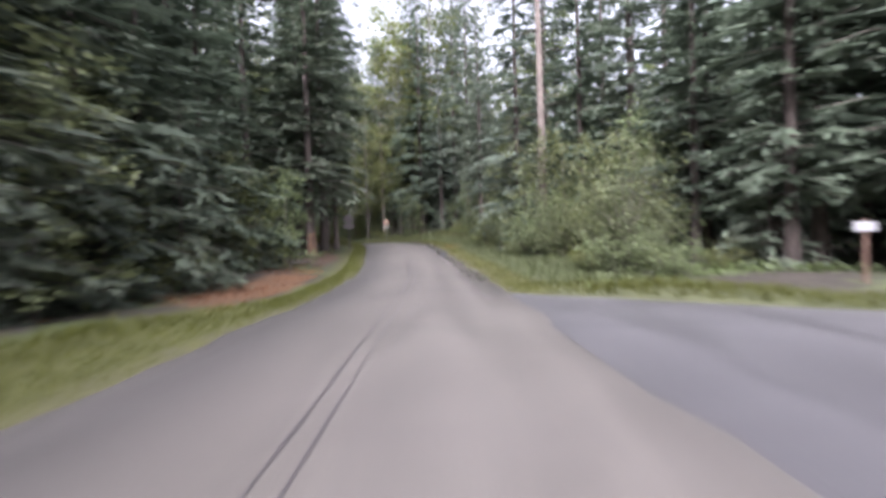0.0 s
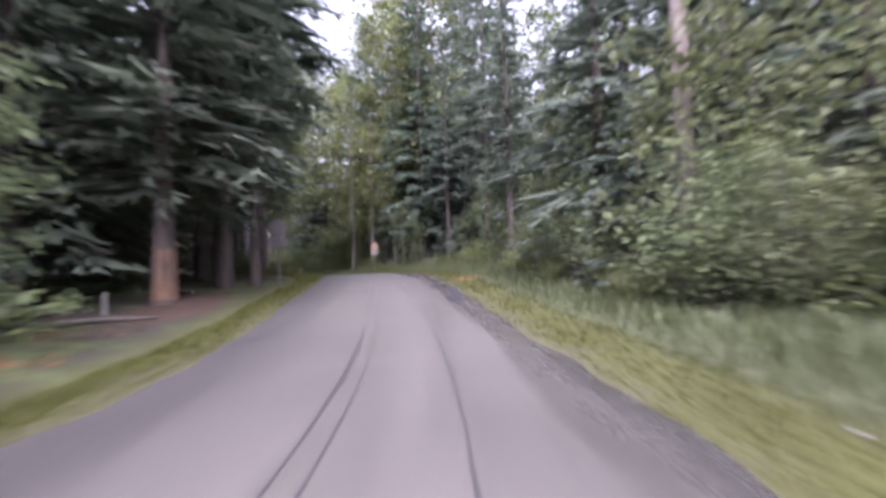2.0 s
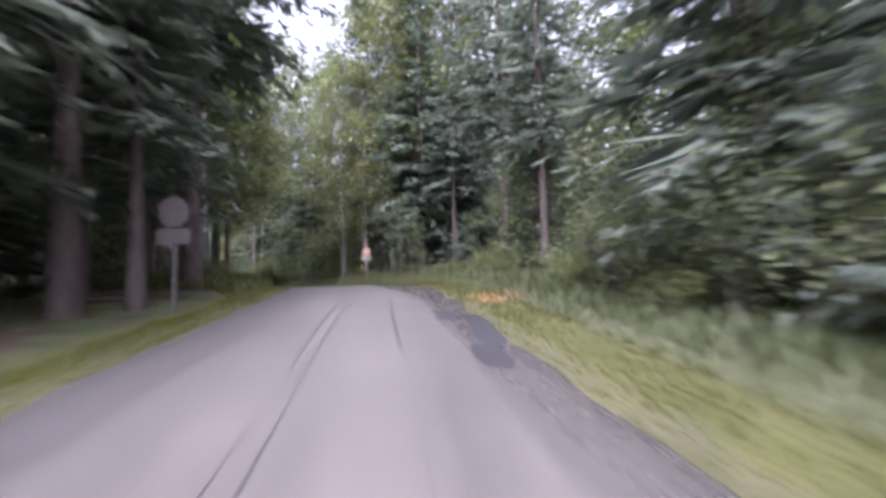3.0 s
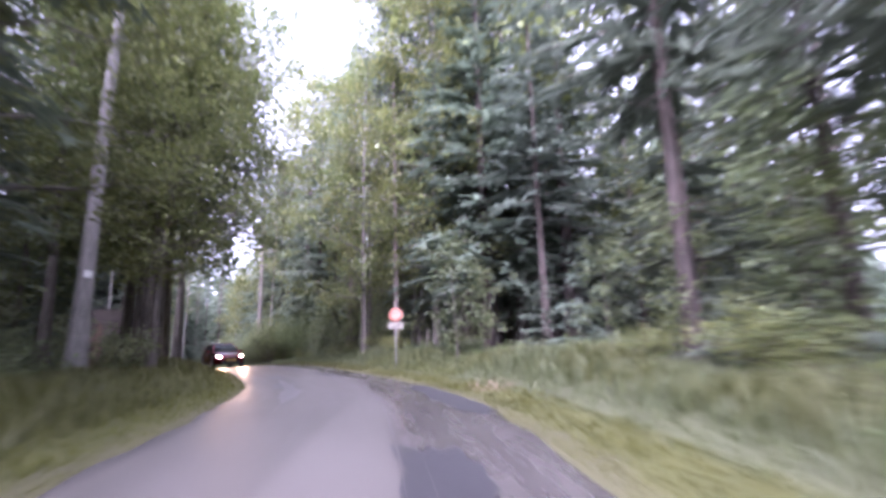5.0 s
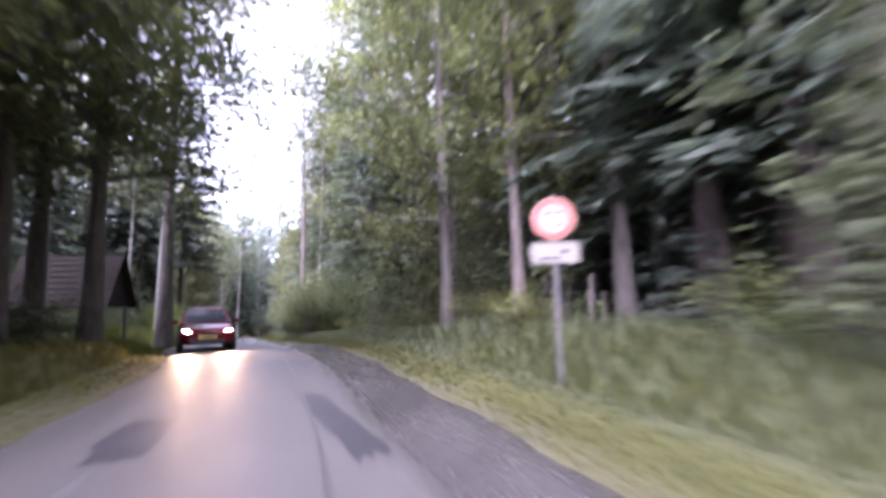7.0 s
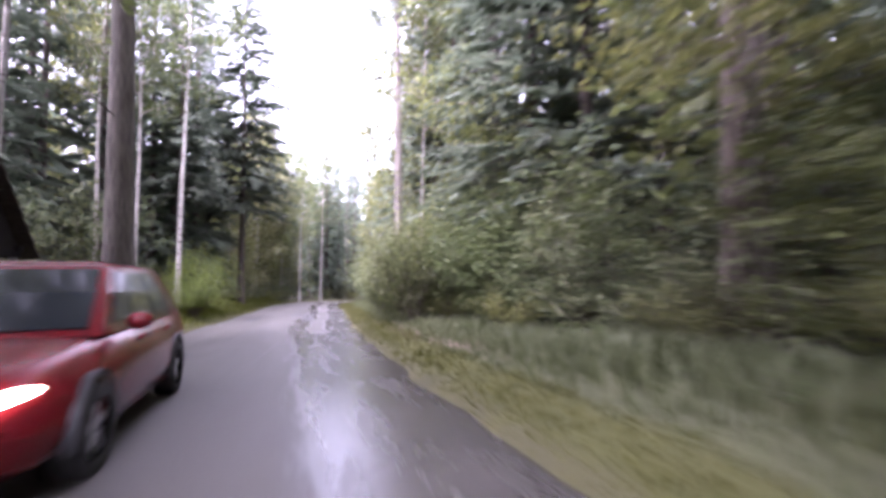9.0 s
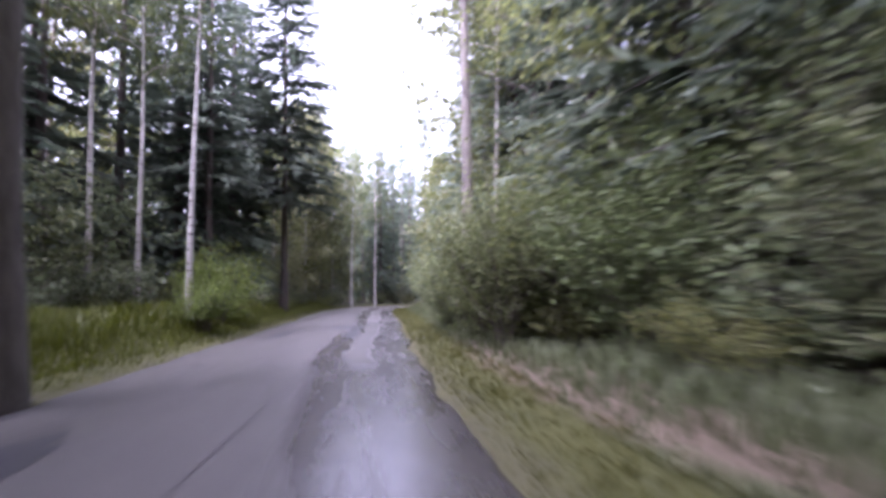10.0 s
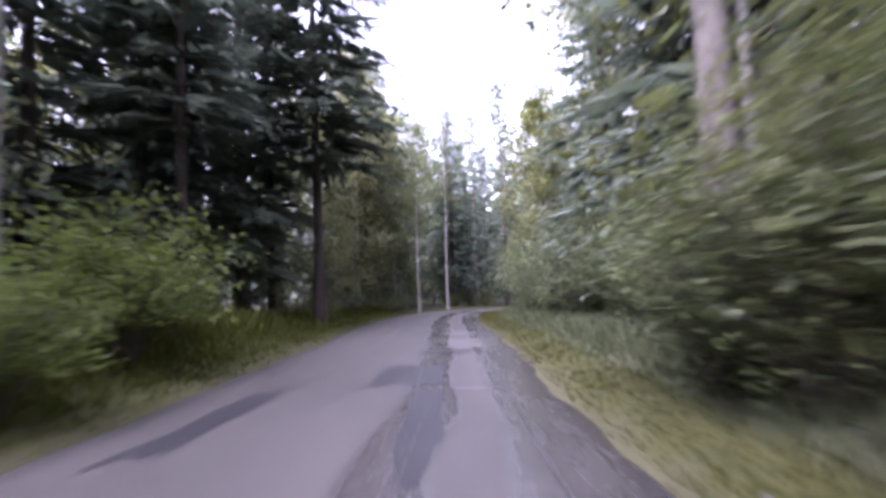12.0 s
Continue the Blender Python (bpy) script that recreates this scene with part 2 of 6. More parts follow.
        spot = calc(nodes, links, "SUBTRACT", 1.0, step(nodes, links, calc(nodes, links, "MULTIPLY_ADD", mid, 1.4, reach), 1.1, 1.7))
        shade = ramp(nodes, [(0.3, tuple(c * 0.55 for c in tone)), (0.7, tone)])
        links.new(fine, shade.inputs[0])
        colour = mixed(nodes, links, spot, colour, shade.outputs[0])
    links.new(colour, shader.inputs["Base Color"])
    bumped(nodes, links, shader, calc(nodes, links, "MULTIPLY_ADD", fine, 0.5, mid), 0.7, 0.06)
    return mat


PATCH_SHIFT = 0.0
M_ROAD = asphalt("worn_pinkish_asphalt", (0.105, 0.093, 0.081), (0.05, 0.045, 0.044), (0.042, 0.039, 0.037), 0.62)
M_SIDE = asphalt("grey_asphalt", (0.072, 0.068, 0.07), (0.068, 0.065, 0.069), (0.07, 0.066, 0.066), 0.6)
M_SEAM = plain("tar_seam", (0.062, 0.055, 0.053), 0.45)
M_MEND = plain("dark_asphalt_mend", (0.038, 0.036, 0.038), 0.5, 0, 0.3, 2.0)
M_PALE = plain("pale_scuffed_asphalt", (0.2, 0.185, 0.185), 0.5, 0, 0.25, 2.0)
M_SCUFF = plain("worn_pale_asphalt", (0.115, 0.104, 0.095), 0.45, 0, 0.3, 2.0)
M_SOIL = soil("forest_floor")
M_SPRUCE = foliage("spruce_needles", (0.058, 0.082, 0.056), (0.16, 0.196, 0.13), (0.118, 0.146, 0.103), 0.75, 0.45)
# Young spruce tone; on grown spruces the same lighter colour stands in for light.
M_YOUNG_LIT = foliage("young_and_lit_spruce_needles", (0.075, 0.1, 0.07), (0.19, 0.225, 0.155), (0.145, 0.17, 0.135), 0.7, 0.45)
M_LEAF = foliage("broad_leaves", (0.064, 0.085, 0.028), (0.172, 0.2, 0.064), (0.134, 0.148, 0.055), 0.45, 0.45)
M_BIRCHLEAF = foliage("birch_leaves", (0.085, 0.11, 0.03), (0.23, 0.25, 0.085), (0.2, 0.2, 0.075), 0.5, 0.5)
M_BUSH = foliage("bright_bush_leaves", (0.073, 0.1, 0.018), (0.2, 0.245, 0.044), (0.178, 0.2, 0.044), 0.5, 0.5)
# Birch leaves again, paler: the light beyond the bend is put into their colour.
M_LITBIRCHLEAF = foliage("lit_birch_leaves", (0.15, 0.165, 0.08), (0.33, 0.345, 0.17), (0.29, 0.29, 0.15), 0.5, 0.55)
M_SHRUB = foliage("shrub_leaves", (0.08, 0.104, 0.047), (0.205, 0.238, 0.108), (0.162, 0.185, 0.09), 0.52, 0.45)
M_GRASS = foliage("verge_grass", (0.042, 0.049, 0.006), (0.125, 0.13, 0.014), (0.1, 0.1, 0.012), 0.6, 0.35)
M_WEEDY = foliage("grey_green_weeds", (0.038, 0.045, 0.013), (0.1, 0.112, 0.043), (0.08, 0.086, 0.037), 0.6, 0.35)
M_LUSH = foliage("lush_verge_grass", (0.062, 0.08, 0.006), (0.19, 0.21, 0.016), (0.165, 0.165, 0.016), 0.6, 0.4)
M_TALL = foliage("tall_grass", (0.048, 0.058, 0.015), (0.135, 0.142, 0.038), (0.115, 0.112, 0.034), 0.6, 0.35)
M_WEED = foliage("bramble_leaves", (0.06, 0.085, 0.028), (0.172, 0.212, 0.08), (0.138, 0.158, 0.052), 0.45, 0.35)
M_BARK = bark("spruce_bark", (0.04, 0.032, 0.028), (0.13, 0.1, 0.088))
M_PINEBARK = bark("pine_bark", (0.075, 0.059, 0.05), (0.23, 0.186, 0.16))
M_BIRCHBARK = bark("birch_bark", (0.26, 0.24, 0.22), (0.48, 0.45, 0.42), 1.0, (0.07, 0.06, 0.055))
M_PALEBARK = bark("pale_grey_bark", (0.13, 0.12, 0.11), (0.33, 0.31, 0.29))
M_OAKBARK = bark("oak_bark", (0.06, 0.052, 0.045), (0.19, 0.165, 0.14))
M_TWIG = plain("dead_twigs", (0.1, 0.085, 0.07), 0.9)
M_LITTER = foliage("dry_leaf_litter", (0.08, 0.038, 0.018), (0.22, 0.11, 0.048), (0.16, 0.08, 0.038), 0.7, 0.15)

# ---- plan: the road's middle line and the lie of the land ----
CENTRE = [
    (-0.75, -60.0, 0.0), (-0.75, -30.0, 0.0), (-0.75, -10.0, 0.0), (-0.75, 0.0, -0.01), (-0.84, 7.0, -0.09), (-0.93, 14.0, -0.19),
    (-1.31, 20.9, 0.01), (-2.34, 27.8, 0.54), (-3.39, 34.7, 0.96), (-4.98, 41.4, 1.06), (-7.42, 47.9, 0.95), (-11.16, 53.8, 0.99),
    (-15.22, 59.42, 1.0), (-19.82, 64.5, 0.78), (-24.33, 69.9, 0.45), (-28.7, 75.4, 0.16), (-33.02, 80.9, -0.11), (-37.48, 86.3, -0.39),
    (-41.5, 92.0, -0.68), (-44.4, 98.2, -0.98), (-45.4, 105.0, -1.4), (-43.8, 112.0, -1.9), (-39.5, 119.0, -2.4), (-28.0, 130.0, -3.0), (-8.0, 142.0, -3.0),
]


def smooth_line(knots, gap):
    """Points every gap metres on a curve through the knots."""
    k = np.array(knots)
    k = np.vstack([2 * k[0] - k[1], k, 2 * k[-1] - k[-2]])
    pts = []
    for i in range(1, len(k) - 2):
        a, b, c, d = k[i - 1:i + 3]
        for u in np.linspace(0, 1, 60, endpoint=False):
            pts.append(0.5 * (2 * b + (c - a) * u + (2 * a - 5 * b + 4 * c - d) * u * u + (3 * b - a - 3 * c + d) * u ** 3))
    pts = np.array(pts)
    run = np.r_[0, np.cumsum(np.linalg.norm(np.diff(pts[:, :2], axis=0), axis=1))]
    at = np.arange(0, run[-1], gap)
    return at, np.stack([np.interp(at, run, pts[:, i]) for i in range(3)], axis=1)


RUN, LINE = smooth_line(CENTRE, 0.5)
TANGENT = np.gradient(LINE[:, :2], axis=0)
TANGENT /= np.linalg.norm(TANGENT, axis=1)[:, None]


def half_width(s, lat=1.0):
    """Half the road's width, on its right or (lat below 0) on its left."""
    right = np.interp(s, (0, 74, 83, 95, 106, 240), (2.72, 2.7, 2.46, 2.44, 2.5, 2.54))
    left = np.interp(s, (0, 74, 83, 90, 95, 106, 112, 117, 121, 127, 240), (2.72, 2.6, 2.34, 2.22, 2.38, 2.6, 2.3, 2.15, 2.2, 2.6, 2.6))
    return np.where(np.asarray(lat) < 0, left, right)


def ease(x, a, b):
    u = np.clip((np.asarray(x, dtype=float) - a) / (b - a), 0, 1)
    return u * u * (3 - 2 * u)


def bumps(x, y):
    return (np.sin(0.9 * x + 1.3 * np.sin(0.37 * y)) + np.sin(0.71 * y + 1.1 * np.sin(0.53 * x)) + 0.6 * np.sin(2.1 * x + 0.7) * np.sin(1.9 * y)) / 2.6


def side_road_span(lat):
    """Where the side road lies along the main one, at a distance from its middle."""
    return 54.0 - (lat - 2.7) * 0.9, 72.6 - (lat - 2.7) / 1.14


def rise(s, lat):
    """Height of the land over the road's surface."""
    s, lat = np.asarray(s, dtype=float), np.asarray(lat, dtype=float)
    out = np.abs(lat) - half_width(s, lat)
    z = -0.14 + 0.12 * ease(out, -0.1, 0.15) + 0.05 * ease(out, 0.3, 1.2)
    right = 0.1 + 0.5 * ease(s, 94, 104) * (1 - ease(s, 118, 128))
    left = 0.08 + 0.25 * ease(s, 94, 100) * (1 - ease(s, 120, 128)) + 0.4 * ease(s, 130, 137) * (1 - ease(s, 150, 158))
    z = z + np.where(lat > 0, right * ease(out, 0.8, 3.0), left * ease(out, 0.6, 2.4))
    z = z + 0.16 * bumps(s, lat) * ease(out, 0.8, 4.0) + 0.03 * bumps(3 * s, 3 * lat) * ease(out, 0.1, 1.0)
    near, far = side_road_span(lat)
    inside = ease(s, near - 0.8, near) * (1 - ease(s, far, far + 0.8)) * (lat > 2.0)
    return z * (1 - inside) - 0.14 * inside


def place(s, lat):
    """World x, y, z of the ground at s metres along the road and lat metres to the right of its middle."""
    s, lat = np.broadcast_arrays(np.asarray(s, dtype=float), np.asarray(lat, dtype=float))
    x, y, z = (np.interp(s, RUN, LINE[:, i]) for i in range(3))
    tx, ty = np.interp(s, RUN, TANGENT[:, 0]), np.interp(s, RUN, TANGENT[:, 1])
    return np.stack([x + ty * lat, y - tx * lat, z + rise(s, lat)], axis=-1)


def along(x, y):
    """The run and the distance to the right of the road's middle of a point."""
    d = (LINE[:, 0] - x) ** 2 + (LINE[:, 1] - y) ** 2
    i = int(np.argmin(d))
    tx, ty = TANGENT[i]
    dx, dy = x - LINE[i, 0], y - LINE[i, 1]
    return RUN[i] + dx * tx + dy * ty, dx * ty - dy * tx


def ground_z(x, y):
    s, lat = along(x, y)
    return float(place(s, lat)[2])


# ---- mesh helpers ----
def mesh_of(name, verts, faces, mat, uv=None, smooth=False):
    """A mesh from an array of corners and arrays of faces, all with one number of corners each."""
    faces = [np.asarray(f, dtype=np.int32) for f in (faces if isinstance(faces, list) else [faces]) if len(f)]
    verts = np.asarray(verts, dtype=np.float32)
    me = bpy.data.meshes.new(name)
    me.vertices.add(len(verts))
    me.vertices.foreach_set("co", verts.ravel())
    loops = np.concatenate([f.ravel() for f in faces])
    sizes = np.concatenate([np.full(len(f), f.shape[1], dtype=np.int32) for f in faces])
    me.loops.add(len(loops))
    me.loops.foreach_set("vertex_index", loops)
    me.polygons.add(len(sizes))
    me.polygons.foreach_set("loop_start", np.r_[0, np.cumsum(sizes)[:-1]].astype(np.int32))
    me.polygons.foreach_set("loop_total", sizes)
    me.polygons.foreach_set("use_smooth", np.full(len(sizes), smooth, dtype=bool))
    if uv is not None:
        layer = me.uv_layers.new(name="UVMap")
        layer.data.foreach_set("uv", np.asarray(uv, dtype=np.float32)[loops].ravel())
    me.update(calc_edges=True)
    me.validate()
    if mat:
        me.materials.append(mat)
    return me


class Shape:
    """Gathers corners and faces for one mesh."""

    def __init__(self):
        self.v, self.f, self.n = [], {}, 0

    def add(self, verts, faces):
        verts, faces = np.asarray(verts, dtype=float), np.asarray(faces, dtype=int)
        self.v.append(verts)
        self.f.setdefault(faces.shape[1], []).append(faces + self.n)
        self.n += len(verts)

    def tube(self, pts, radii, sides=8, cap=False):
        pts = np.asarray(pts, dtype=float)
        rings = []
        for i, p in enumerate(pts):
            d = pts[min(i + 1, len(pts) - 1)] - pts[max(i - 1, 0)]
            d = d / (np.linalg.norm(d) + 1e-9)
            a = np.cross(d, (0.0, 1.0, 0.0) if abs(d[1]) < 0.9 else (1.0, 0.0, 0.0))
            a /= np.linalg.norm(a)
            b = np.cross(d, a)
            t = np.linspace(0, 2 * np.pi, sides, endpoint=False)
            rings.append(p + radii[i] * (np.cos(t)[:, None] * a + np.sin(t)[:, None] * b))
        q = []
        for i in range(len(pts) - 1):
            for j in range(sides):
                k = (j + 1) % sides
                q.append((i * sides + j, i * sides + k, (i + 1) * sides + k, (i + 1) * sides + j))
        self.add(np.vstack(rings), q)
        if cap:
            for ring in (rings[0][::-1], rings[-1]):
                self.add(ring, [list(range(sides))])

    def box(self, lo, hi, m=None):
        x0, y0, z0 = lo
        x1, y1, z1 = hi
        v = np.array([(x, y, z) for z in (z0, z1) for y in (y0, y1) for x in (x0, x1)])
        if m is not None:
            v = np.array([m @ Vector(p) for p in v])
        self.add(v, [(0, 2, 3, 1), (4, 5, 7, 6), (0, 1, 5, 4), (2, 6, 7, 3), (0, 4, 6, 2), (1, 3, 7, 5)])

    def leaves(self, base, way, side, length, width, fold=0.12):
        """A pointed leaf or spray at each base point."""
        n = len(base)
        up = np.cross(way, side)
        mid = base + way * (length * 0.5)[:, None] + up * (length * fold)[:, None]
        v = np.stack([base, mid + side * (width * 0.5)[:, None], base + way * length[:, None], mid - side * (width * 0.5)[:, None]], axis=1).reshape(-1, 3)
        self.add(v, np.arange(4 * n).reshape(n, 4))

    def blades(self, base, way, side, length, width):
        """A narrow pointed sprig at each base point."""
        n = len(base)
        v = np.stack([base - side * (width * 0.5)[:, None], base + side * (width * 0.5)[:, None], base + way * length[:, None]], axis=1).reshape(-1, 3)
        self.add(v, np.arange(3 * n).reshape(n, 3))

    def mesh(self, name, mat, smooth=False):
        return mesh_of(name, np.vstack(self.v), [np.vstack(f) for f in self.f.values()], mat, None, smooth)


def part(name, shape, mat, parent, label="", smooth=False):
    """One mesh object under a thing or under a part."""
    me = shape if isinstance(shape, bpy.types.Mesh) else shape.mesh(name, mat, smooth)
    ob = new(name, me)
    ob.parent = parent
    if label:
        ob["label"] = label
    return ob


def thing(name, m, label, category, group="", kind=""):
    ob = new(name)
    ob.matrix_basis = m
    return tagged(ob, label, category, group, kind)


def unit(v):
    return v / (np.linalg.norm(v, axis=-1, keepdims=True) + 1e-9)


# ---- ground, road, side road ----
side_lats = np.r_[2.0:3.5:0.15, 3.5:9.0:0.4, 9.0:24.0:1.2, 24.0:46.0:3.0]
ground_lats = np.r_[-side_lats[::-1], -1.6, 1.6, side_lats]
ground_runs = np.r_[0.0:50.0:2.5, 50.0:170.0:0.5, 170.0:222.0:2.0]


def ground_mesh():
    """One sheet: a fine strip along the road and rings that carry it out to the horizon."""
    s, l = np.meshgrid(ground_runs, ground_lats, indexing="ij")
    p = place(s, l)
    n, m = s.shape
    i = np.arange(n * m).reshape(n, m)
    quads = [np.stack([i[:-1, :-1], i[:-1, 1:], i[1:, 1:], i[1:, :-1]], axis=-1).reshape(-1, 4)]
    verts, uvs = [p.reshape(-1, 3)], [np.stack([l.ravel(), s.ravel()], axis=-1)]
    rim = np.r_[i[0, :-1], i[:-1, -1], i[-1, :0:-1], i[:0:-1, 0]]
    middle = np.array([-22.0, 62.0, 0.0])
    last, start = rim, n * m
    for scale, z in ((1.25, -1.5), (1.8, -2.5), (4.0, -3.0), (12.0, -3.0)):
        ring = middle + (verts[0][rim] - middle) * (scale, scale, 0)
        ring[:, 2] = z
        verts.append(ring)
        uvs.append(uvs[0][rim] * scale + (0.0, 0.0))
        now = np.arange(start, start + len(rim))
        quads.append(np.stack([last, now, np.roll(now, -1), np.roll(last, -1)], axis=-1))
        last, start = now, start + len(rim)
    return mesh_of("ground", np.vstack(verts), [np.vstack(quads)], M_SOIL, np.vstack(uvs), True)


ground = new("ground", ground_mesh())
tagged(ground, "forest floor of leaf litter, moss and grassy verges", "ground", kind="structure")


def road_mesh():
    ss = np.arange(0.0, 218.0, 0.3)
    rows, uvs = [], []
    lane = np.array([-1.0, -0.995, -0.97, -0.85, -0.6, -0.3, 0.0, 0.3, 0.6, 0.85, 0.97, 0.995, 1.0])
    drop = np.array([0.1, 0.02, 0.004, 0, 0, 0, 0, 0, 0, 0, 0.004, 0.02, 0.1])
    for s in ss:
        wl, wr = float(half_width(s, -1)), float(half_width(s))
        left = wl + 0.07 * math.sin(2.3 * s) * math.sin(0.9 * s + 1) + 0.05 * noise.noise((s * 1.4, 0, 3))
        right = wr + 0.10 * math.sin(1.7 * s + 2) * math.sin(0.6 * s) + 0.09 * noise.noise((s * 1.1, 5, 1))
        lat = np.where(lane < 0, lane * left, lane * right)
        p = place(s, lat)
        p[:, 2] = np.interp(s, RUN, LINE[:, 2]) - drop - 0.008 * lat * lat + 0.012 * np.sin(0.8 * s + lat)
        rows.append(p)
        uvs.append(np.stack([lat, np.full(len(lat), s)], axis=-1))
    n, m = len(ss), len(lane)
    i = np.arange(n * m).reshape(n, m)
    quads = np.stack([i[:-1, :-1], i[:-1, 1:], i[1:, 1:], i[1:, :-1]], axis=-1).reshape(-1, 4)
    return mesh_of("road", np.vstack(rows), quads, M_ROAD, np.vstack(uvs), True)


road = new("road", road_mesh())
tagged(road, "narrow worn asphalt forest road with pinkish surface", "road", kind="structure")


def road_top(s, lat):
    p = place(s, lat)
    s, lat = np.broadcast_arrays(np.asarray(s, dtype=float), np.asarray(lat, dtype=float))
    p[..., 2] = np.interp(s, RUN, LINE[:, 2]) - 0.008 * lat * lat + 0.012 * np.sin(0.8 * s + lat)
    return p


def side_road():
    lats = np.r_[2.5:6.0:0.35, 6.0:46.0:1.5]
    rows, uvs, m = [], [], 14
    for lat in lats:
        near, far = side_road_span(lat)
        far += 0.08 * math.sin(3 * lat)
        ss = np.linspace(near, far, m)
        p = place(ss, np.full(m, lat))
        p[:, 2] = np.interp(ss, RUN, LINE[:, 2]) - 0.055 - 0.02 * (np.arange(m) % (m - 1) == 0)
        rows.append(p)
        uvs.append(np.stack([np.full(m, 0.0) + ss * 0.0, ss], axis=-1) + np.array([0, 0]))
        uvs[-1][:, 0] = (lat % 1.9) * 0.5
    n = len(lats)
    i = np.arange(n * m).reshape(n, m)
    quads = np.stack([i[:-1, :-1], i[1:, :-1], i[1:, 1:], i[:-1, 1:]], axis=-1).reshape(-1, 4)
    ob = new("side_road", mesh_of("side_road", np.vstack(rows), quads, M_SIDE, np.vstack(uvs), True))
    return tagged(ob, "grey asphalt side road joining the forest road", "road", kind="structure")


side_road()


def seam(name, s0, s1, lat0, lat1, wide, mat, seed, raised=0.005):
    """A thin wandering strip of tar along the road."""
    rng = random.Random(seed)
    ss = np.arange(s0, s1, 0.35)
    u = (ss - s0) / (s1 - s0)
    lat = lat0 + (lat1 - lat0) * u + np.array([0.07 * noise.noise((s * 0.16, seed, 0)) + 0.02 * noise.noise((s * 1.3, seed, 4)) for s in ss])
    half = wide * 0.5 * np.array([(0.5 + 0.5 * rng.random()) * min(1.3, max(0.06, 0.75 + 1.7 * noise.noise((s * 0.22, seed, 9)))) for s in ss]) * np.minimum(1, 6 * np.minimum(u, 1 - u) + 0.1)
    a, b = road_top(ss, lat - half), road_top(ss, lat + half)
    a[:, 2] += raised
    b[:, 2] += raised
    n = len(ss)
    i = np.arange(n)
    quads = np.stack([i[:-1], i[:-1] + n, i[1:] + n, i[1:]], axis=-1)
    ob = new(name, mesh_of(name, np.vstack([a, b]), quads, mat))
    ob.parent = road
    return ob


def mend(name, s, lat, long, wide, mat, seed, raised=0.004, skew=0.0):
    """A ragged flat patch on the road."""
    rng = random.Random(seed)
    n = 40
    ang = np.linspace(0, 2 * np.pi, n, endpoint=False)
    square = 1 / np.maximum(np.abs(np.cos(ang)), np.abs(np.sin(ang))) ** 0.75
    r = square * np.array([0.82 + 0.34 * noise.noise((2.3 * math.cos(a), 2.3 * math.sin(a), seed)) + 0.06 * rng.random() for a in ang])
    ss, ll = s + 0.5 * long * r * np.cos(ang), lat + 0.5 * wide * r * np.sin(ang) + skew * 0.5 * long * r * np.cos(ang)
    verts, faces = [], []
    rings = (0.33, 0.66, 1.0)
    c = road_top(s, lat)
    verts.append(c[None])
    for k in rings:
        verts.append(road_top(s + (ss - s) * k, lat + (ll - lat) * k))
    verts = np.vstack(verts)
    verts[:, 2] += raised
    tris = [(0, 1 + (j + 1) % n, 1 + j) for j in range(n)]
    quads = [(1 + k * n + j, 1 + k * n + (j + 1) % n, 1 + (k + 1) * n + (j + 1) % n, 1 + (k + 1) * n + j) for k in range(2) for j in range(n)]
    ob = new(name, mesh_of(name, verts, [np.array(tris), np.array(quads)], mat))
    ob.parent = road
    return ob

# ---- trees and plants ----
def trunk_line(rng, height, lean=0.0, wave=0.05, n=12):
    """Points up a slightly crooked trunk."""
    az, az2 = rng.random() * 6.28, rng.random() * 6.28
    u = np.linspace(0, 1, n)
    x = lean * height * u ** 1.3 * math.cos(az) + wave * np.sin(5 * u + az2) * u
    y = lean * height * u ** 1.3 * math.sin(az) + wave * np.cos(4 * u + az2) * u
    return np.stack([x, y, height * u - 0.25 * (u == 0)], axis=-1)


def trunk_part(tree, pts, girth, mat, sides=10, tip=0.12):
    u = np.linspace(0, 1, len(pts))
    radii = 0.5 * girth * ((1 - u) * (1 - tip) + tip) * (1 + 0.45 * np.exp(-u * 26))
    g = Shape()
    g.tube(pts, radii, sides)
    return part("trunk", g, mat, tree, smooth=True)


def on_line(pts, u):
    i = np.clip(u, 0, 1) * (len(pts) - 1)
    return np.stack([np.interp(i, np.arange(len(pts)), pts[:, k]) for k in range(3)], axis=-1)


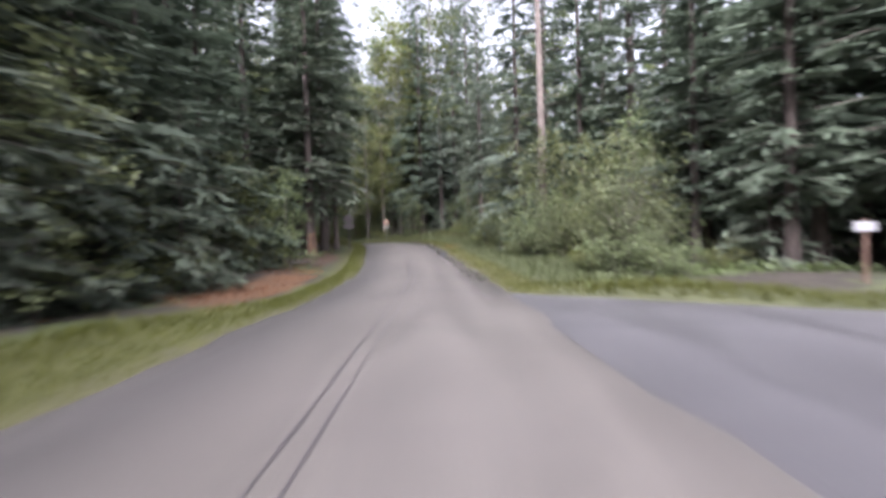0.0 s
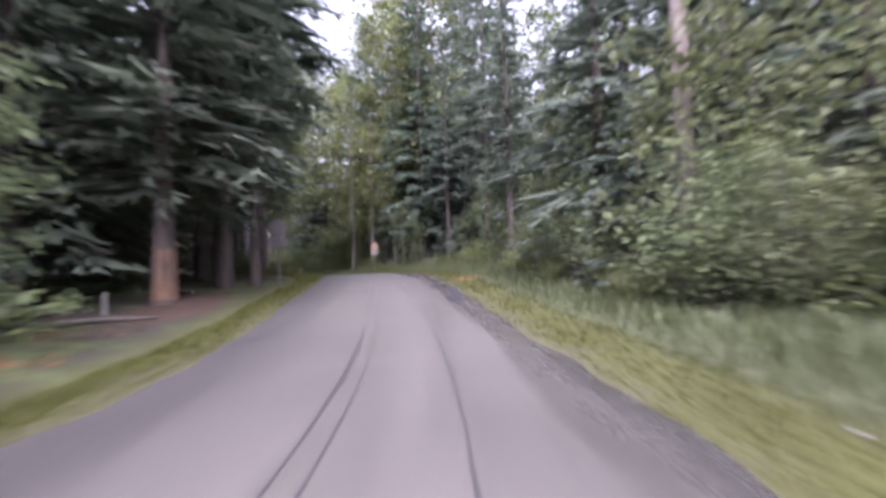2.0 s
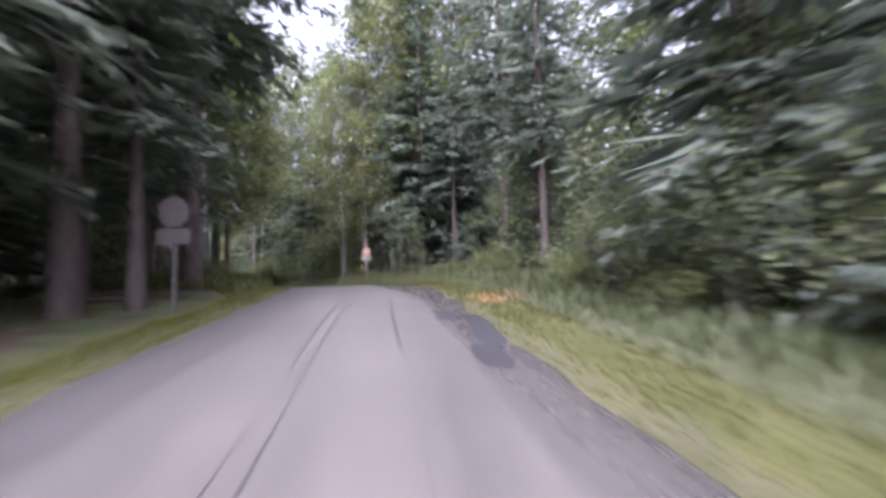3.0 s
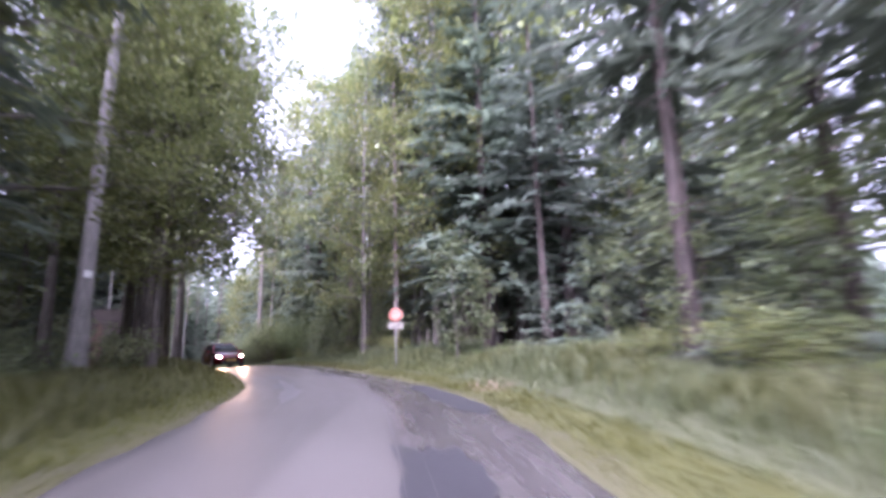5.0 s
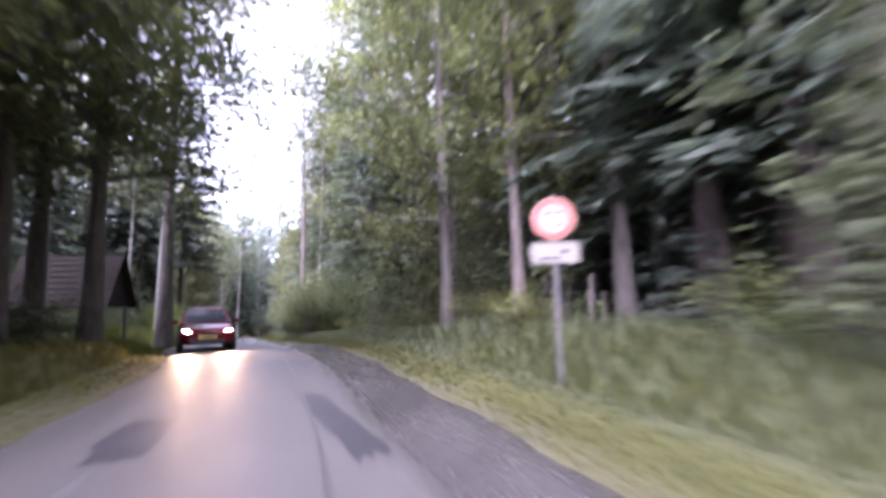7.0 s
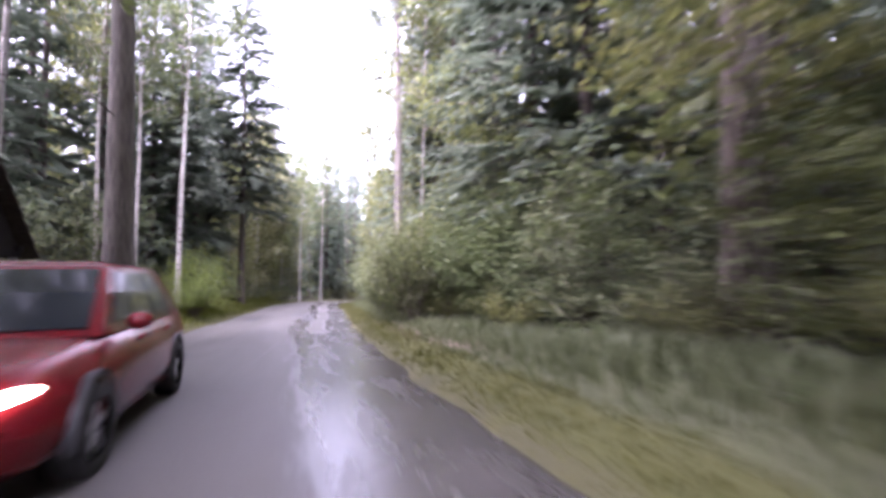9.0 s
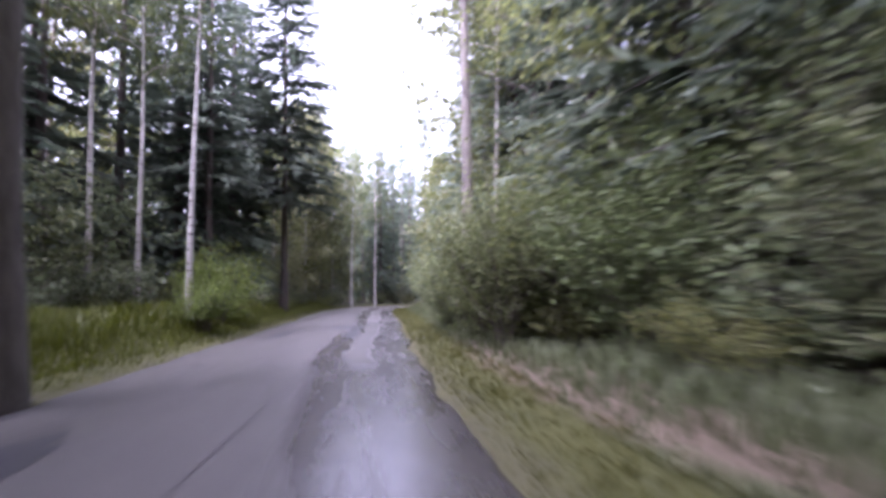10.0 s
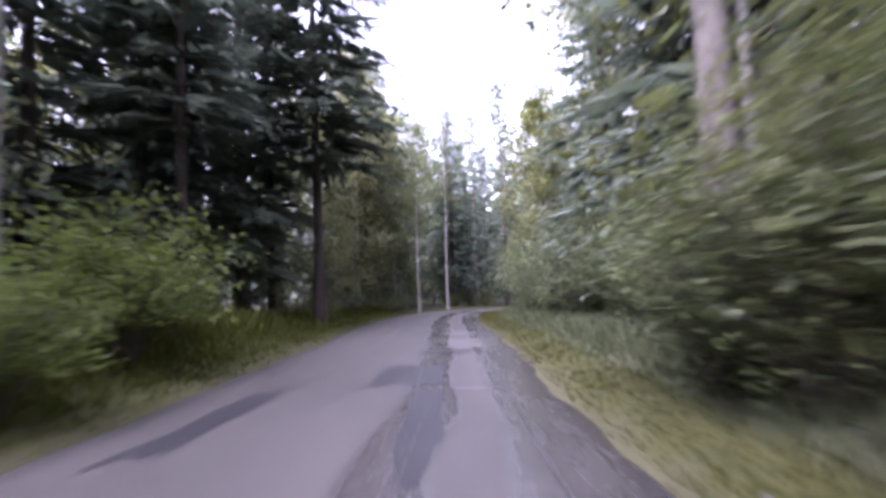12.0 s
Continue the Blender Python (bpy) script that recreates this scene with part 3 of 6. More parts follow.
def spruce(tree, seed, height, spread, clear, girth, levels, arms, sprays, needles, size=1.0, fine=True):
    """A spruce: straight trunk, whorls of drooping arms hung with sprays of needles."""
    rng = np.random.default_rng(seed)
    pts = trunk_line(rng, height, 0.004, 0.06)
    trunk_part(tree, pts, girth, M_BARK, 9, 0.06)
    wood, crown = Shape(), Shape()
    for _ in range(int(10 * clear / 3)):
        z, az, r = clear * (0.25 + 0.8 * rng.random()), rng.random() * 6.28, 0.4 + 1.1 * rng.random()
        c = on_line(pts, z / height)
        end = c + np.array([math.cos(az) * r, math.sin(az) * r, -0.15 * r])
        wood.tube([c, (c + end) / 2 + (0, 0, 0.05), end], [0.02, 0.013, 0.004], 3)
    for k in range(levels):
        u = (k + 0.6 * rng.random()) / levels
        z = clear + (height - clear) * u ** 1.08
        reach = spread * (1 - u) ** 0.8 * (0.55 + 0.45 * min(1, u * 9 + 0.35)) + 0.25
        turn = rng.random() * 6.28
        for a in range(arms):
            az = turn + 6.283 * a / arms + rng.normal() * 0.28
            r = reach * (0.62 + 0.5 * rng.random())
            out, sidew = np.array([math.cos(az), math.sin(az), 0]), np.array([-math.sin(az), math.cos(az), 0])
            c = on_line(pts, z / height) + (0, 0, rng.normal() * 0.18)
            droop = (0.42 - 0.5 * u) * (0.7 + 0.6 * rng.random())
            t = np.array([0, 0.5, 1.0])
            spine = c + out * (r * t)[:, None] + np.stack([0 * t, 0 * t, r * (0.10 * t - droop * t * t + 0.08 * t ** 4)], axis=-1)
            if u < 0.3:
                wood.tube(spine, np.array([0.03, 0.016, 0.004]) * (0.5 + r * 0.25), 3)
            n = 7 if fine else 4
            q = 0.08 + 0.5 * rng.random(n)
            fan_way = unit((spine[2] - spine[0])[None] + sidew * (rng.normal(size=n) * 0.5 * r)[:, None] + np.stack([0 * q, 0 * q, (-0.05 - 0.1 * rng.random(n)) * r], axis=-1))
            fan_side = unit(np.cross(fan_way, rng.normal(size=(n, 3)) * 0.45 + (0, 0, 1.0)))
            crown.blades(on_line(spine, q), fan_way, fan_side, (0.35 + 0.25 * rng.random(n)) * r, (0.11 if fine else 0.2) * r * (0.7 + 0.6 * rng.random(n)))
            n = max(6, int(sprays * (1.5 if fine else 1.0) * (0.35 + 0.65 * r / spread)))
            t = 0.16 + 0.84 * np.sqrt(rng.random(n))
            base = on_line(spine, t) + rng.normal(size=(n, 3)) * np.array([0.05, 0.05, 0.04]) * r - np.stack([0 * t, 0 * t, 0.09 * r * rng.random(n) ** 2], axis=-1)
            lr = np.where(rng.random(n) < 0.5, -1.0, 1.0) * (0.35 + 0.75 * rng.random(n)) * (t < 0.93)
            way = unit(out * (1.0 - 0.3 * np.abs(lr))[:, None] + sidew * lr[:, None] + np.stack([0 * t, 0 * t, -0.38 - 0.4 * rng.random(n) + 0.25 * u], axis=-1))
            length = size * (0.76 if fine else 1.0) * (0.22 + 0.22 * r * (1.05 - t * 0.75)) * (0.55 + 0.8 * rng.random(n))
            side = unit(np.cross(way, np.array([0, 0, 1.0])) + rng.normal(size=(n, 3)) * 0.35)
            if not fine:
                crown.leaves(base, way, side, length * 1.25, length * 0.34, -0.06)
                continue
            crown.blades(base, way, side, length * 1.15, length * (0.2 + 0.08 * rng.random(n)))
            for sign in (-1, 1, -1, 1):
                fork = unit(way + side * (sign * (0.6 + 0.5 * rng.random(n)))[:, None] + np.stack([0 * t, 0 * t, -0.35 * rng.random(n) + 0.05], axis=-1))
                crown.blades(base + way * (length * (0.1 + 0.6 * rng.random(n)))[:, None], fork, unit(np.cross(fork, np.cross(way, side))), length * (0.42 + 0.3 * rng.random(n)), length * (0.15 + 0.08 * rng.random(n)))
    tagged(part("branchwork", wood, M_TWIG, tree), kind="stuff")
    part("crown", crown, needles, tree)


def broadleaf(tree, seed, height, spread, clear, girth, limbs, clumps, per_clump, leaf, leaf_mat, bark_mat, lean=0.02, airy=0.75, twigs=True):
    """A deciduous tree: forked limbs, twigs and clumps of single leaves."""
    rng = np.random.default_rng(seed)
    pts = trunk_line(rng, height * 0.93, lean, 0.16)
    trunk_part(tree, pts, girth, bark_mat, 10, 0.08)
    wood, crown = Shape(), Shape()
    tips = []
    for k in range(limbs):
        u = (k + rng.random()) / limbs
        z = clear + (height * 0.92 - clear) * u
        c = on_line(pts, np.array(z / (height * 0.93)))
        az = k * 2.4 + rng.normal() * 0.4
        r = spread * (0.45 + 0.55 * math.sin(math.pi * min(1, 0.25 + 0.75 * u))) * (0.65 + 0.45 * rng.random())
        lift = r * (0.25 + 0.6 * u) * (0.6 + 0.6 * rng.random())
        t = np.linspace(0, 1, 5)
        kink = rng.normal(size=(5, 3)) * 0.07 * r * t[:, None]
        spine = c + np.stack([math.cos(az) * r * t, math.sin(az) * r * t, lift * t ** 0.8], axis=-1) + kink
        thick = girth * 0.2 * (1.05 - 0.75 * u)
        wood.tube(spine, thick * np.array([1, 0.75, 0.5, 0.3, 0.1]), 5)
        for _ in range(max(2, clumps // limbs)):
            q = 0.3 + 0.7 * rng.random()
            c2 = on_line(spine, np.array(q))
            end = c2 + rng.normal(size=3) * np.array([0.24, 0.24, 0.16]) * (r * 0.7 + 0.5)
            if twigs:
                wood.tube([c2, end + (0, 0, 0.04)], [thick * 0.2, 0.006], 3)
            tips.append(end)
    tips = np.array(tips)
    n = len(tips) * per_clump
    at = np.repeat(tips, per_clump, axis=0) + rng.normal(size=(n, 3)) * np.array([0.42, 0.42, 0.3]) * airy
    way = unit(rng.normal(size=(n, 3)) * (1, 1, 0.5) + (0, 0, -0.25))
    side = unit(np.cross(way, rng.normal(size=(n, 3)) * 0.5 + (0, 0, 1.0)))
    length = leaf * (0.65 + 0.7 * rng.random(n))
    crown.leaves(at, way, side, length, length * 0.62)
    n = len(tips)
    way = unit(rng.normal(size=(n, 3)) * (1, 1, 0.6))
    crown.leaves(tips - way * leaf, way, unit(np.cross(way, rng.normal(size=(n, 3)))), np.full(n, leaf * 1.4), np.full(n, leaf * 0.85))
    tagged(part("branchwork", wood, bark_mat, tree, smooth=True), kind="stuff")
    part("crown", crown, leaf_mat, tree)


def pine(tree, seed, height, spread, clear, girth, arms, mat=None):
    """A tall pine: bare trunk with a few dead stubs, an open crown of tufts high up."""
    rng = np.random.default_rng(seed)
    pts = trunk_line(rng, height, 0.012, 0.12)
    trunk_part(tree, pts, girth, mat or M_PINEBARK, 12, 0.15)
    wood, crown = Shape(), Shape()
    for k in range(9):
        z, az, r = clear * (0.35 + 0.6 * rng.random()), rng.random() * 6.28, 0.5 + 1.3 * rng.random()
        c = on_line(pts, np.array(z / height))
        end = c + np.array([math.cos(az) * r, math.sin(az) * r, (0.1 - 0.3 * rng.random()) * r])
        wood.tube([c, (c + end) / 2 + (0, 0, 0.1), end], [0.03, 0.018, 0.005], 4)
    for k in range(arms):
        u = (k + rng.random()) / arms
        c = on_line(pts, np.array((clear + (height - clear) * u) / height))
        az, r = k * 2.4 + rng.normal() * 0.3, spread * (1.05 - 0.7 * u) * (0.6 + 0.5 * rng.random())
        t = np.linspace(0, 1, 4)
        spine = c + np.stack([math.cos(az) * r * t, math.sin(az) * r * t, r * (0.12 * t + 0.15 * t * t)], axis=-1)
        wood.tube(spine, 0.05 * np.array([1, 0.7, 0.4, 0.12]), 4)
        n = 34
        at = on_line(spine, 0.3 + 0.7 * rng.random(n)) + rng.normal(size=(n, 3)) * 0.3
        way = unit(rng.normal(size=(n, 3)) + (0, 0, 0.5))
        length = 0.3 + 0.25 * rng.random(n)
        crown.leaves(at, way, unit(np.cross(way, rng.normal(size=(n, 3)))), length, length * 0.4)
    tagged(part("branchwork", wood, M_TWIG, tree), kind="stuff")
    part("crown", crown, M_SPRUCE, tree)


def bush(tree, seed, height, spread, stems, per_stem, leaf, leaf_mat, low=0.0):
    """A many-stemmed shrub with single leaves along its arching stems."""
    rng = np.random.default_rng(seed)
    wood, crown = Shape(), Shape()
    at = []
    for k in range(stems):
        az, r, h = k * 2.4 + rng.normal() * 0.4, spread * math.sqrt(rng.random()) * 0.95, height * (0.55 + 0.5 * rng.random())
        t = np.linspace(0, 1, 5)
        h = h * (1 - 0.45 * (r / spread) ** 2)
        spine = np.stack([math.cos(az) * (0.1 + r * t ** 1.4), math.sin(az) * (0.1 + r * t ** 1.4), -0.1 + h * t ** 0.8], axis=-1) + rng.normal(size=(5, 3)) * 0.06 * t[:, None]
        wood.tube(spine, 0.022 * np.array([1, 0.8, 0.6, 0.4, 0.15]), 4)
        n = per_stem
        u = 0.18 + 0.85 * rng.random(n) ** 0.8
        at.append(on_line(spine, u) + rng.normal(size=(n, 3)) * np.array([0.2, 0.2, 0.16]) * (0.5 + 0.2 * height))
    at = np.vstack(at)
    at = at[at[:, 2] > low]
    at[:, 2] = np.maximum(at[:, 2], 0.05)
    n = len(at)
    way = unit(rng.normal(size=(n, 3)) * (1, 1, 0.45) + unit(at * (1, 1, 0)) * 0.7 + (0, 0, -0.15))
    side = unit(np.cross(way, rng.normal(size=(n, 3)) * 0.45 + (0, 0, 1.0)))
    length = leaf * (0.6 + 0.8 * rng.random(n))
    crown.leaves(at, way, side, length, length * 0.6)
    tagged(part("stemwork", wood, M_TWIG, tree), kind="stuff")
    part("foliage", crown, leaf_mat, tree)


# kind: builder, name, label, category, group
KINDS = {
    "spruce_tall": (lambda t: spruce(t, 1, 25, 3.3, 2.6, 0.46, 31, 7, 12, M_SPRUCE), "spruce", "tall dark spruce with drooping branches beside the road", "spruce tree", "forest spruces"),
    "spruce_wide": (lambda t: spruce(t, 2, 22, 3.9, 1.2, 0.5, 29, 7, 12, M_SPRUCE), "spruce", "wide dark spruce with branches low to the ground", "spruce tree", "forest spruces"),
    "spruce_bare": (lambda t: spruce(t, 3, 26, 2.9, 5.0, 0.42, 28, 7, 11, M_SPRUCE), "spruce", "dark spruce with a bare lower trunk and dead twigs", "spruce tree", "forest spruces"),
    "spruce_slim": (lambda t: spruce(t, 4, 20, 2.3, 3.5, 0.3, 27, 6, 11, M_SPRUCE), "spruce", "slender spruce standing in the dense forest", "spruce tree", "forest spruces"),
    "spruce_lit": (lambda t: spruce(t, 5, 24, 3.0, 1.5, 0.42, 30, 7, 11, M_YOUNG_LIT), "spruce", "spruce at the forest edge, coloured lighter green to look lit", "spruce tree", "forest spruces"),
    "spruce_high": (lambda t: spruce(t, 30, 33, 5.0, 8.0, 0.5, 31, 8, 14, M_SPRUCE), "spruce", "very tall dark spruce with a high hanging crown", "spruce tree", "forest spruces"),
    "spruce_skirt": (lambda t: spruce(t, 31, 17, 3.3, 0.4, 0.34, 25, 8, 12, M_SPRUCE), "spruce", "green spruce with branches sweeping down to the ground", "spruce tree", "forest spruces"),
    "pine_grey": (lambda t: pine(t, 33, 25, 3.0, 14, 0.62, 30, M_OAKBARK), "pine", "thick tall pine with a bare grey trunk", "pine tree", "forest pines"),
    "pine_pale": (lambda t: pine(t, 34, 25, 3.0, 14, 0.46, 30, M_PALEBARK), "pine", "tall tree with a pale grey trunk", "pine tree", "forest pines"),
    "spruce_open": (lambda t: spruce(t, 8, 21, 2.6, 5.5, 0.36, 25, 6, 13, M_YOUNG_LIT), "spruce", "spruce with a bare lower trunk, coloured light green to look lit", "spruce tree", "forest spruces"),
    "far_tall": (lambda t: spruce(t, 9, 25, 3.2, 2.0, 0.44, 24, 6, 9, M_SPRUCE, 1.2, False), "spruce", "dark spruce deep in the forest", "spruce tree", "forest spruces"),
    "far_slim": (lambda t: spruce(t, 10, 22, 2.6, 3.5, 0.34, 22, 6, 8, M_SPRUCE, 1.2, False), "spruce", "slender spruce deep in the forest", "spruce tree", "forest spruces"),
    "far_lit": (lambda t: spruce(t, 20, 23, 2.9, 1.5, 0.4, 23, 6, 9, M_YOUNG_LIT, 1.2, False), "spruce", "spruce deep in the forest, coloured light green to look lit", "spruce tree", "forest spruces"),
    "far_beech": (lambda t: broadleaf(t, 26, 20, 4.2, 2.5, 0.34, 18, 220, 17, 0.28, M_LEAF, M_OAKBARK, 0.015, 0.9, False), "beech", "leafy deciduous tree deep in the forest", "deciduous tree", "forest deciduous trees"),
    "far_birch": (lambda t: broadleaf(t, 27, 18, 3.2, 2.2, 0.22, 20, 300, 14, 0.32, M_BIRCHLEAF, M_BIRCHBARK, 0.012, 0.85, False), "birch", "light green birch deep in the forest", "birch tree", "forest birches"),
    "far_birch_lit": (lambda t: broadleaf(t, 36, 18, 3.0, 1.4, 0.2, 22, 330, 16, 0.25, M_LITBIRCHLEAF, M_BIRCHBARK, 0.012, 0.85, False), "birch", "birch beyond the bend, leaves coloured pale grey-green to look lit", "birch tree", "forest birches"),
    "spruce_young": (lambda t: spruce(t, 6, 5.5, 1.5, 0.3, 0.1, 13, 6, 7, M_YOUNG_LIT, 0.95), "young_spruce", "young green spruce at the edge of the forest", "young spruce", "young spruces"),
    "spruce_small": (lambda t: spruce(t, 7, 3.2, 1.15, 0.15, 0.07, 11, 6, 8, M_YOUNG_LIT, 0.95), "young_spruce", "small spruce sapling among the undergrowth", "young spruce", "young spruces"),
    "oak": (lambda t: broadleaf(t, 11, 17, 6.2, 4.3, 0.5, 22, 300, 40, 0.21, M_LEAF, M_OAKBARK, 0.02, 1.0), "oak", "broad oak with spreading dark limbs and green leaves", "oak tree", "forest oaks"),
    "beech": (lambda t: broadleaf(t, 12, 20, 4.2, 3.0, 0.34, 20, 240, 26, 0.18, M_LEAF, M_OAKBARK, 0.015, 0.75), "beech", "leafy green deciduous tree in the forest", "deciduous tree", "forest deciduous trees"),
    "birch": (lambda t: broadleaf(t, 13, 19, 2.4, 9.0, 0.24, 15, 150, 22, 0.17, M_LEAF, M_BIRCHBARK, 0.012, 0.8), "birch", "slender birch with a pale trunk and light green crown", "birch tree", "forest birches"),
    "birch_low": (lambda t: broadleaf(t, 14, 16, 2.9, 2.4, 0.2, 20, 270, 16, 0.23, M_BIRCHLEAF, M_BIRCHBARK, 0.012, 0.85), "birch", "light green birch with leaves low on its trunk", "birch tree", "forest birches"),
    "poplar": (lambda t: broadleaf(t, 15, 24, 3.6, 3.0, 0.34, 26, 320, 25, 0.2, M_BIRCHLEAF, M_OAKBARK, 0.01, 0.7), "aspen", "tall yellow-green deciduous tree above the bend", "deciduous tree", "forest deciduous trees"),
    "sapling": (lambda t: broadleaf(t, 16, 5.0, 1.3, 0.5, 0.07, 12, 60, 15, 0.17, M_SHRUB, M_OAKBARK, 0.05, 0.5), "sapling", "young deciduous tree with grey-green leaves", "sapling", "saplings"),
    "sapling_low": (lambda t: broadleaf(t, 17, 3.4, 1.2, 0.3, 0.05, 10, 50, 17, 0.15, M_LEAF, M_OAKBARK, 0.05, 0.45), "sapling", "small leafy sapling at the forest edge", "sapling", "saplings"),
    "pine": (lambda t: pine(t, 18, 25, 3.0, 14, 0.46, 30), "pine", "tall pine with a bare reddish grey trunk", "pine tree", "forest pines"),
    "pine_slim": (lambda t: pine(t, 19, 24, 2.3, 13, 0.3, 26), "pine", "slim tall pine with a bare trunk", "pine tree", "forest pines"),
    "hazel": (lambda t: bush(t, 21, 4.6, 2.1, 26, 90, 0.145, M_SHRUB), "hazel_shrub", "tall grey-green hazel shrub at the roadside", "shrub", "roadside shrubs"),
    "hazel_yellow": (lambda t: bush(t, 22, 5.2, 2.2, 28, 90, 0.15, M_LEAF), "hazel_shrub", "tall yellowish green hazel shrub overhanging the verge", "shrub", "roadside shrubs"),
    "hazel_fine": (lambda t: bush(t, 28, 4.8, 2.1, 30, 165, 0.112, M_WEED), "hazel_shrub", "tall dense green hazel shrub leaning over the verge", "shrub", "roadside shrubs"),
    "hazel_gold": (lambda t: bush(t, 29, 5.4, 2.2, 30, 165, 0.116, M_LEAF), "hazel_shrub", "tall yellow-green hazel shrub leaning over the verge", "shrub", "roadside shrubs"),
    "shrub": (lambda t: bush(t, 23, 2.3, 1.5, 18, 70, 0.14, M_SHRUB), "shrub", "leafy green shrub beside the road", "shrub", "roadside shrubs"),
    "shrub_bright": (lambda t: bush(t, 24, 2.0, 1.4, 22, 100, 0.1, M_BIRCHLEAF), "shrub", "bright green bush on the grassy verge", "shrub", "roadside shrubs"),
    "verge_bush": (lambda t: bush(t, 35, 3.0, 1.8, 34, 130, 0.115, M_BUSH, 0.7), "shrub", "large rounded light green bush behind the grassy verge", "shrub", "roadside shrubs"),
    "bramble": (lambda t: bush(t, 25, 1.0, 1.2, 16, 50, 0.12, M_WEED), "bramble", "low green bramble thicket on the forest floor", "bramble", "brambles"),
}
PROTO = {}


def plant(kind, x, y, size=1.0, turn=0.0, stretch=1.0, lean=(0.0, 0.0), label=""):
    """Plants one of a kind; the first is built, the others are copies of it."""
    build, name, words, category, group = KINDS[kind]
    m = pose(x, y, ground_z(x, y) - 0.04, lean[0], lean[1], turn) @ Matrix.Diagonal((size, size, size * stretch, 1))
    if kind not in PROTO:
        PROTO[kind] = thing(name, Matrix.Identity(4), words, category, group)
        build(PROTO[kind])
        PROTO[kind].matrix_basis = pose(x, y, ground_z(x, y) - 0.04, 0, 0, turn)
        if label:
            PROTO[kind]["label"] = label
        return PROTO[kind]
    ob = copy_thing(PROTO[kind], m)
    ob["label"] = label or words
    return ob


STANDING = []


def set_tree(kind, x, y, size=1.0, turn=0.0, stretch=1.0, label=""):
    STANDING.append((x, y))
    return plant(kind, x, y, size, turn, stretch, (0, 0), label)


# trees that can be told apart, by their place
set_tree("spruce_wide", -10.3, 16.3, 1.0, 20)
wounded_spruce = set_tree("spruce_tall", -7.0, 24.9, 1.0, 40)
set_tree("spruce_bare", -7.15, 28.3, 0.72, 140)
set_tree("spruce_bare", -6.7, 29.5, 0.68, 250)
set_tree("spruce_tall", -11.8, 37.4, 1.1, 15)
set_tree("spruce_high", -8.8, 35.3, 0.82, 10)
set_tree("spruce_tall", -9.6, 31.6, 1.0, 200)
set_tree("spruce_tall", -12.0, 21.0, 1.0, 33)
set_tree("spruce_tall", -12.5, 27.0, 1.05, 75)
set_tree("spruce_wide", -14.5, 33.0, 1.0, 160)
set_tree("spruce_tall", -9.6, 9.5, 0.95, 200)
set_tree("pine", 5.2, 24.1, 1.5, 130, 0.8)
set_tree("spruce_lit", 4.5, 27.6, 0.95, 95)
set_tree("spruce_young", 4.4, 24.6, 1.1, 30)
set_tree("pine", 13.5, 27.8, 1.0, 60)
set_tree("spruce_open", 0.0, 52.9, 1.5, 80)
set_tree("spruce_lit", 1.6, 56.0, 1.4, 33)
set_tree("poplar", -4.0, 58.8, 1.35, 77)
set_tree("beech", -1.9, 57.6, 1.45, 140)
set_tree("spruce_open", 2.7, 45.7, 1.3, 200)
set_tree("spruce_open", 3.2, 38.0, 0.9, 10)
set_tree("pine_slim", -7.3, 58.6, 1.1, 50)
set_tree("pine_pale", -13.9, 45.6, 1.15, 110, 1.0, "tall tree with a thick grey trunk and a white mark")
set_tree("oak", -15.6, 50.5, 1.0, 30)
set_tree("oak", -19.0, 55.0, 0.95, 150)
set_tree("oak", -12.5, 41.0, 0.8, 260)
set_tree("oak", -17.0, 53.0, 1.1, 200)
set_tree("oak", -20.9, 58.9, 1.2, 80)
set_tree("oak", -14.2, 49.0, 0.7, 310)
set_tree("pine_grey", -24.5, 65.5, 1.1, 20)
set_tree("birch", -31.8, 72.25, 1.0, 75)
set_tree("birch", -33.5, 71.5, 0.85, 10)
set_tree("birch", -34.2, 70.4, 0.9, 190)
set_tree("birch", -27.5, 64.5, 0.9, 110)
set_tree("spruce_high", -40.4, 83.3, 0.88, 210)
set_tree("spruce_open", -38.6, 77.2, 1.1, 130)
set_tree("far_tall", -41.5, 80.5, 1.0, 20)
set_tree("far_tall", -40.5, 74.0, 1.05, 170)
set_tree("far_tall", -38.5, 70.5, 1.0, 290)
set_tree("pine_grey", -25.0, 78.6, 0.82, 130, 1.1)
set_tree("birch", -24.8, 80.6, 1.0, 60)
set_tree("pine", -12.6, 67.9, 1.0, 220)
set_tree("birch", -48.4, 101.8, 0.95, 35)
set_tree("birch", -45.8, 95.4, 0.75, 120)
set_tree("spruce_tall", -50.5, 105.5, 0.75, 45)
set_tree("poplar", -6.2, 60.5, 1.25, 15)
set_tree("spruce_tall", -2.4, 55.5, 1.2, 200)
set_tree("spruce_open", 3.6, 41.6, 0.8, 250)
set_tree("poplar", -9.8, 62.5, 0.9, 215)
set_tree("spruce_lit", -3.0, 60.5, 1.2, 100)
set_tree("poplar", -7.6, 62.4, 1.15, 160)
set_tree("beech", -9.6, 64.8, 1.1, 20)
set_tree("poplar", -12.2, 67.9, 1.0, 280)
set_tree("beech", -9.8, 69.4, 1.15, 70)
set_tree("spruce_lit", -4.6, 64.5, 1.3, 10)
set_tree("birch_low", -7.5, 66.0, 1.05, 30)
set_tree("spruce_bare", -43.5, 83.0, 0.95, 10)
set_tree("birch_low", -46.0, 87.0, 0.8, 200)
set_tree("birch_low", -48.5, 92.0, 1.05, 80)
set_tree("spruce_lit", -51.5, 97.5, 0.85, 120)
set_tree("far_tall", -51.0, 108.5, 0.72, 60)
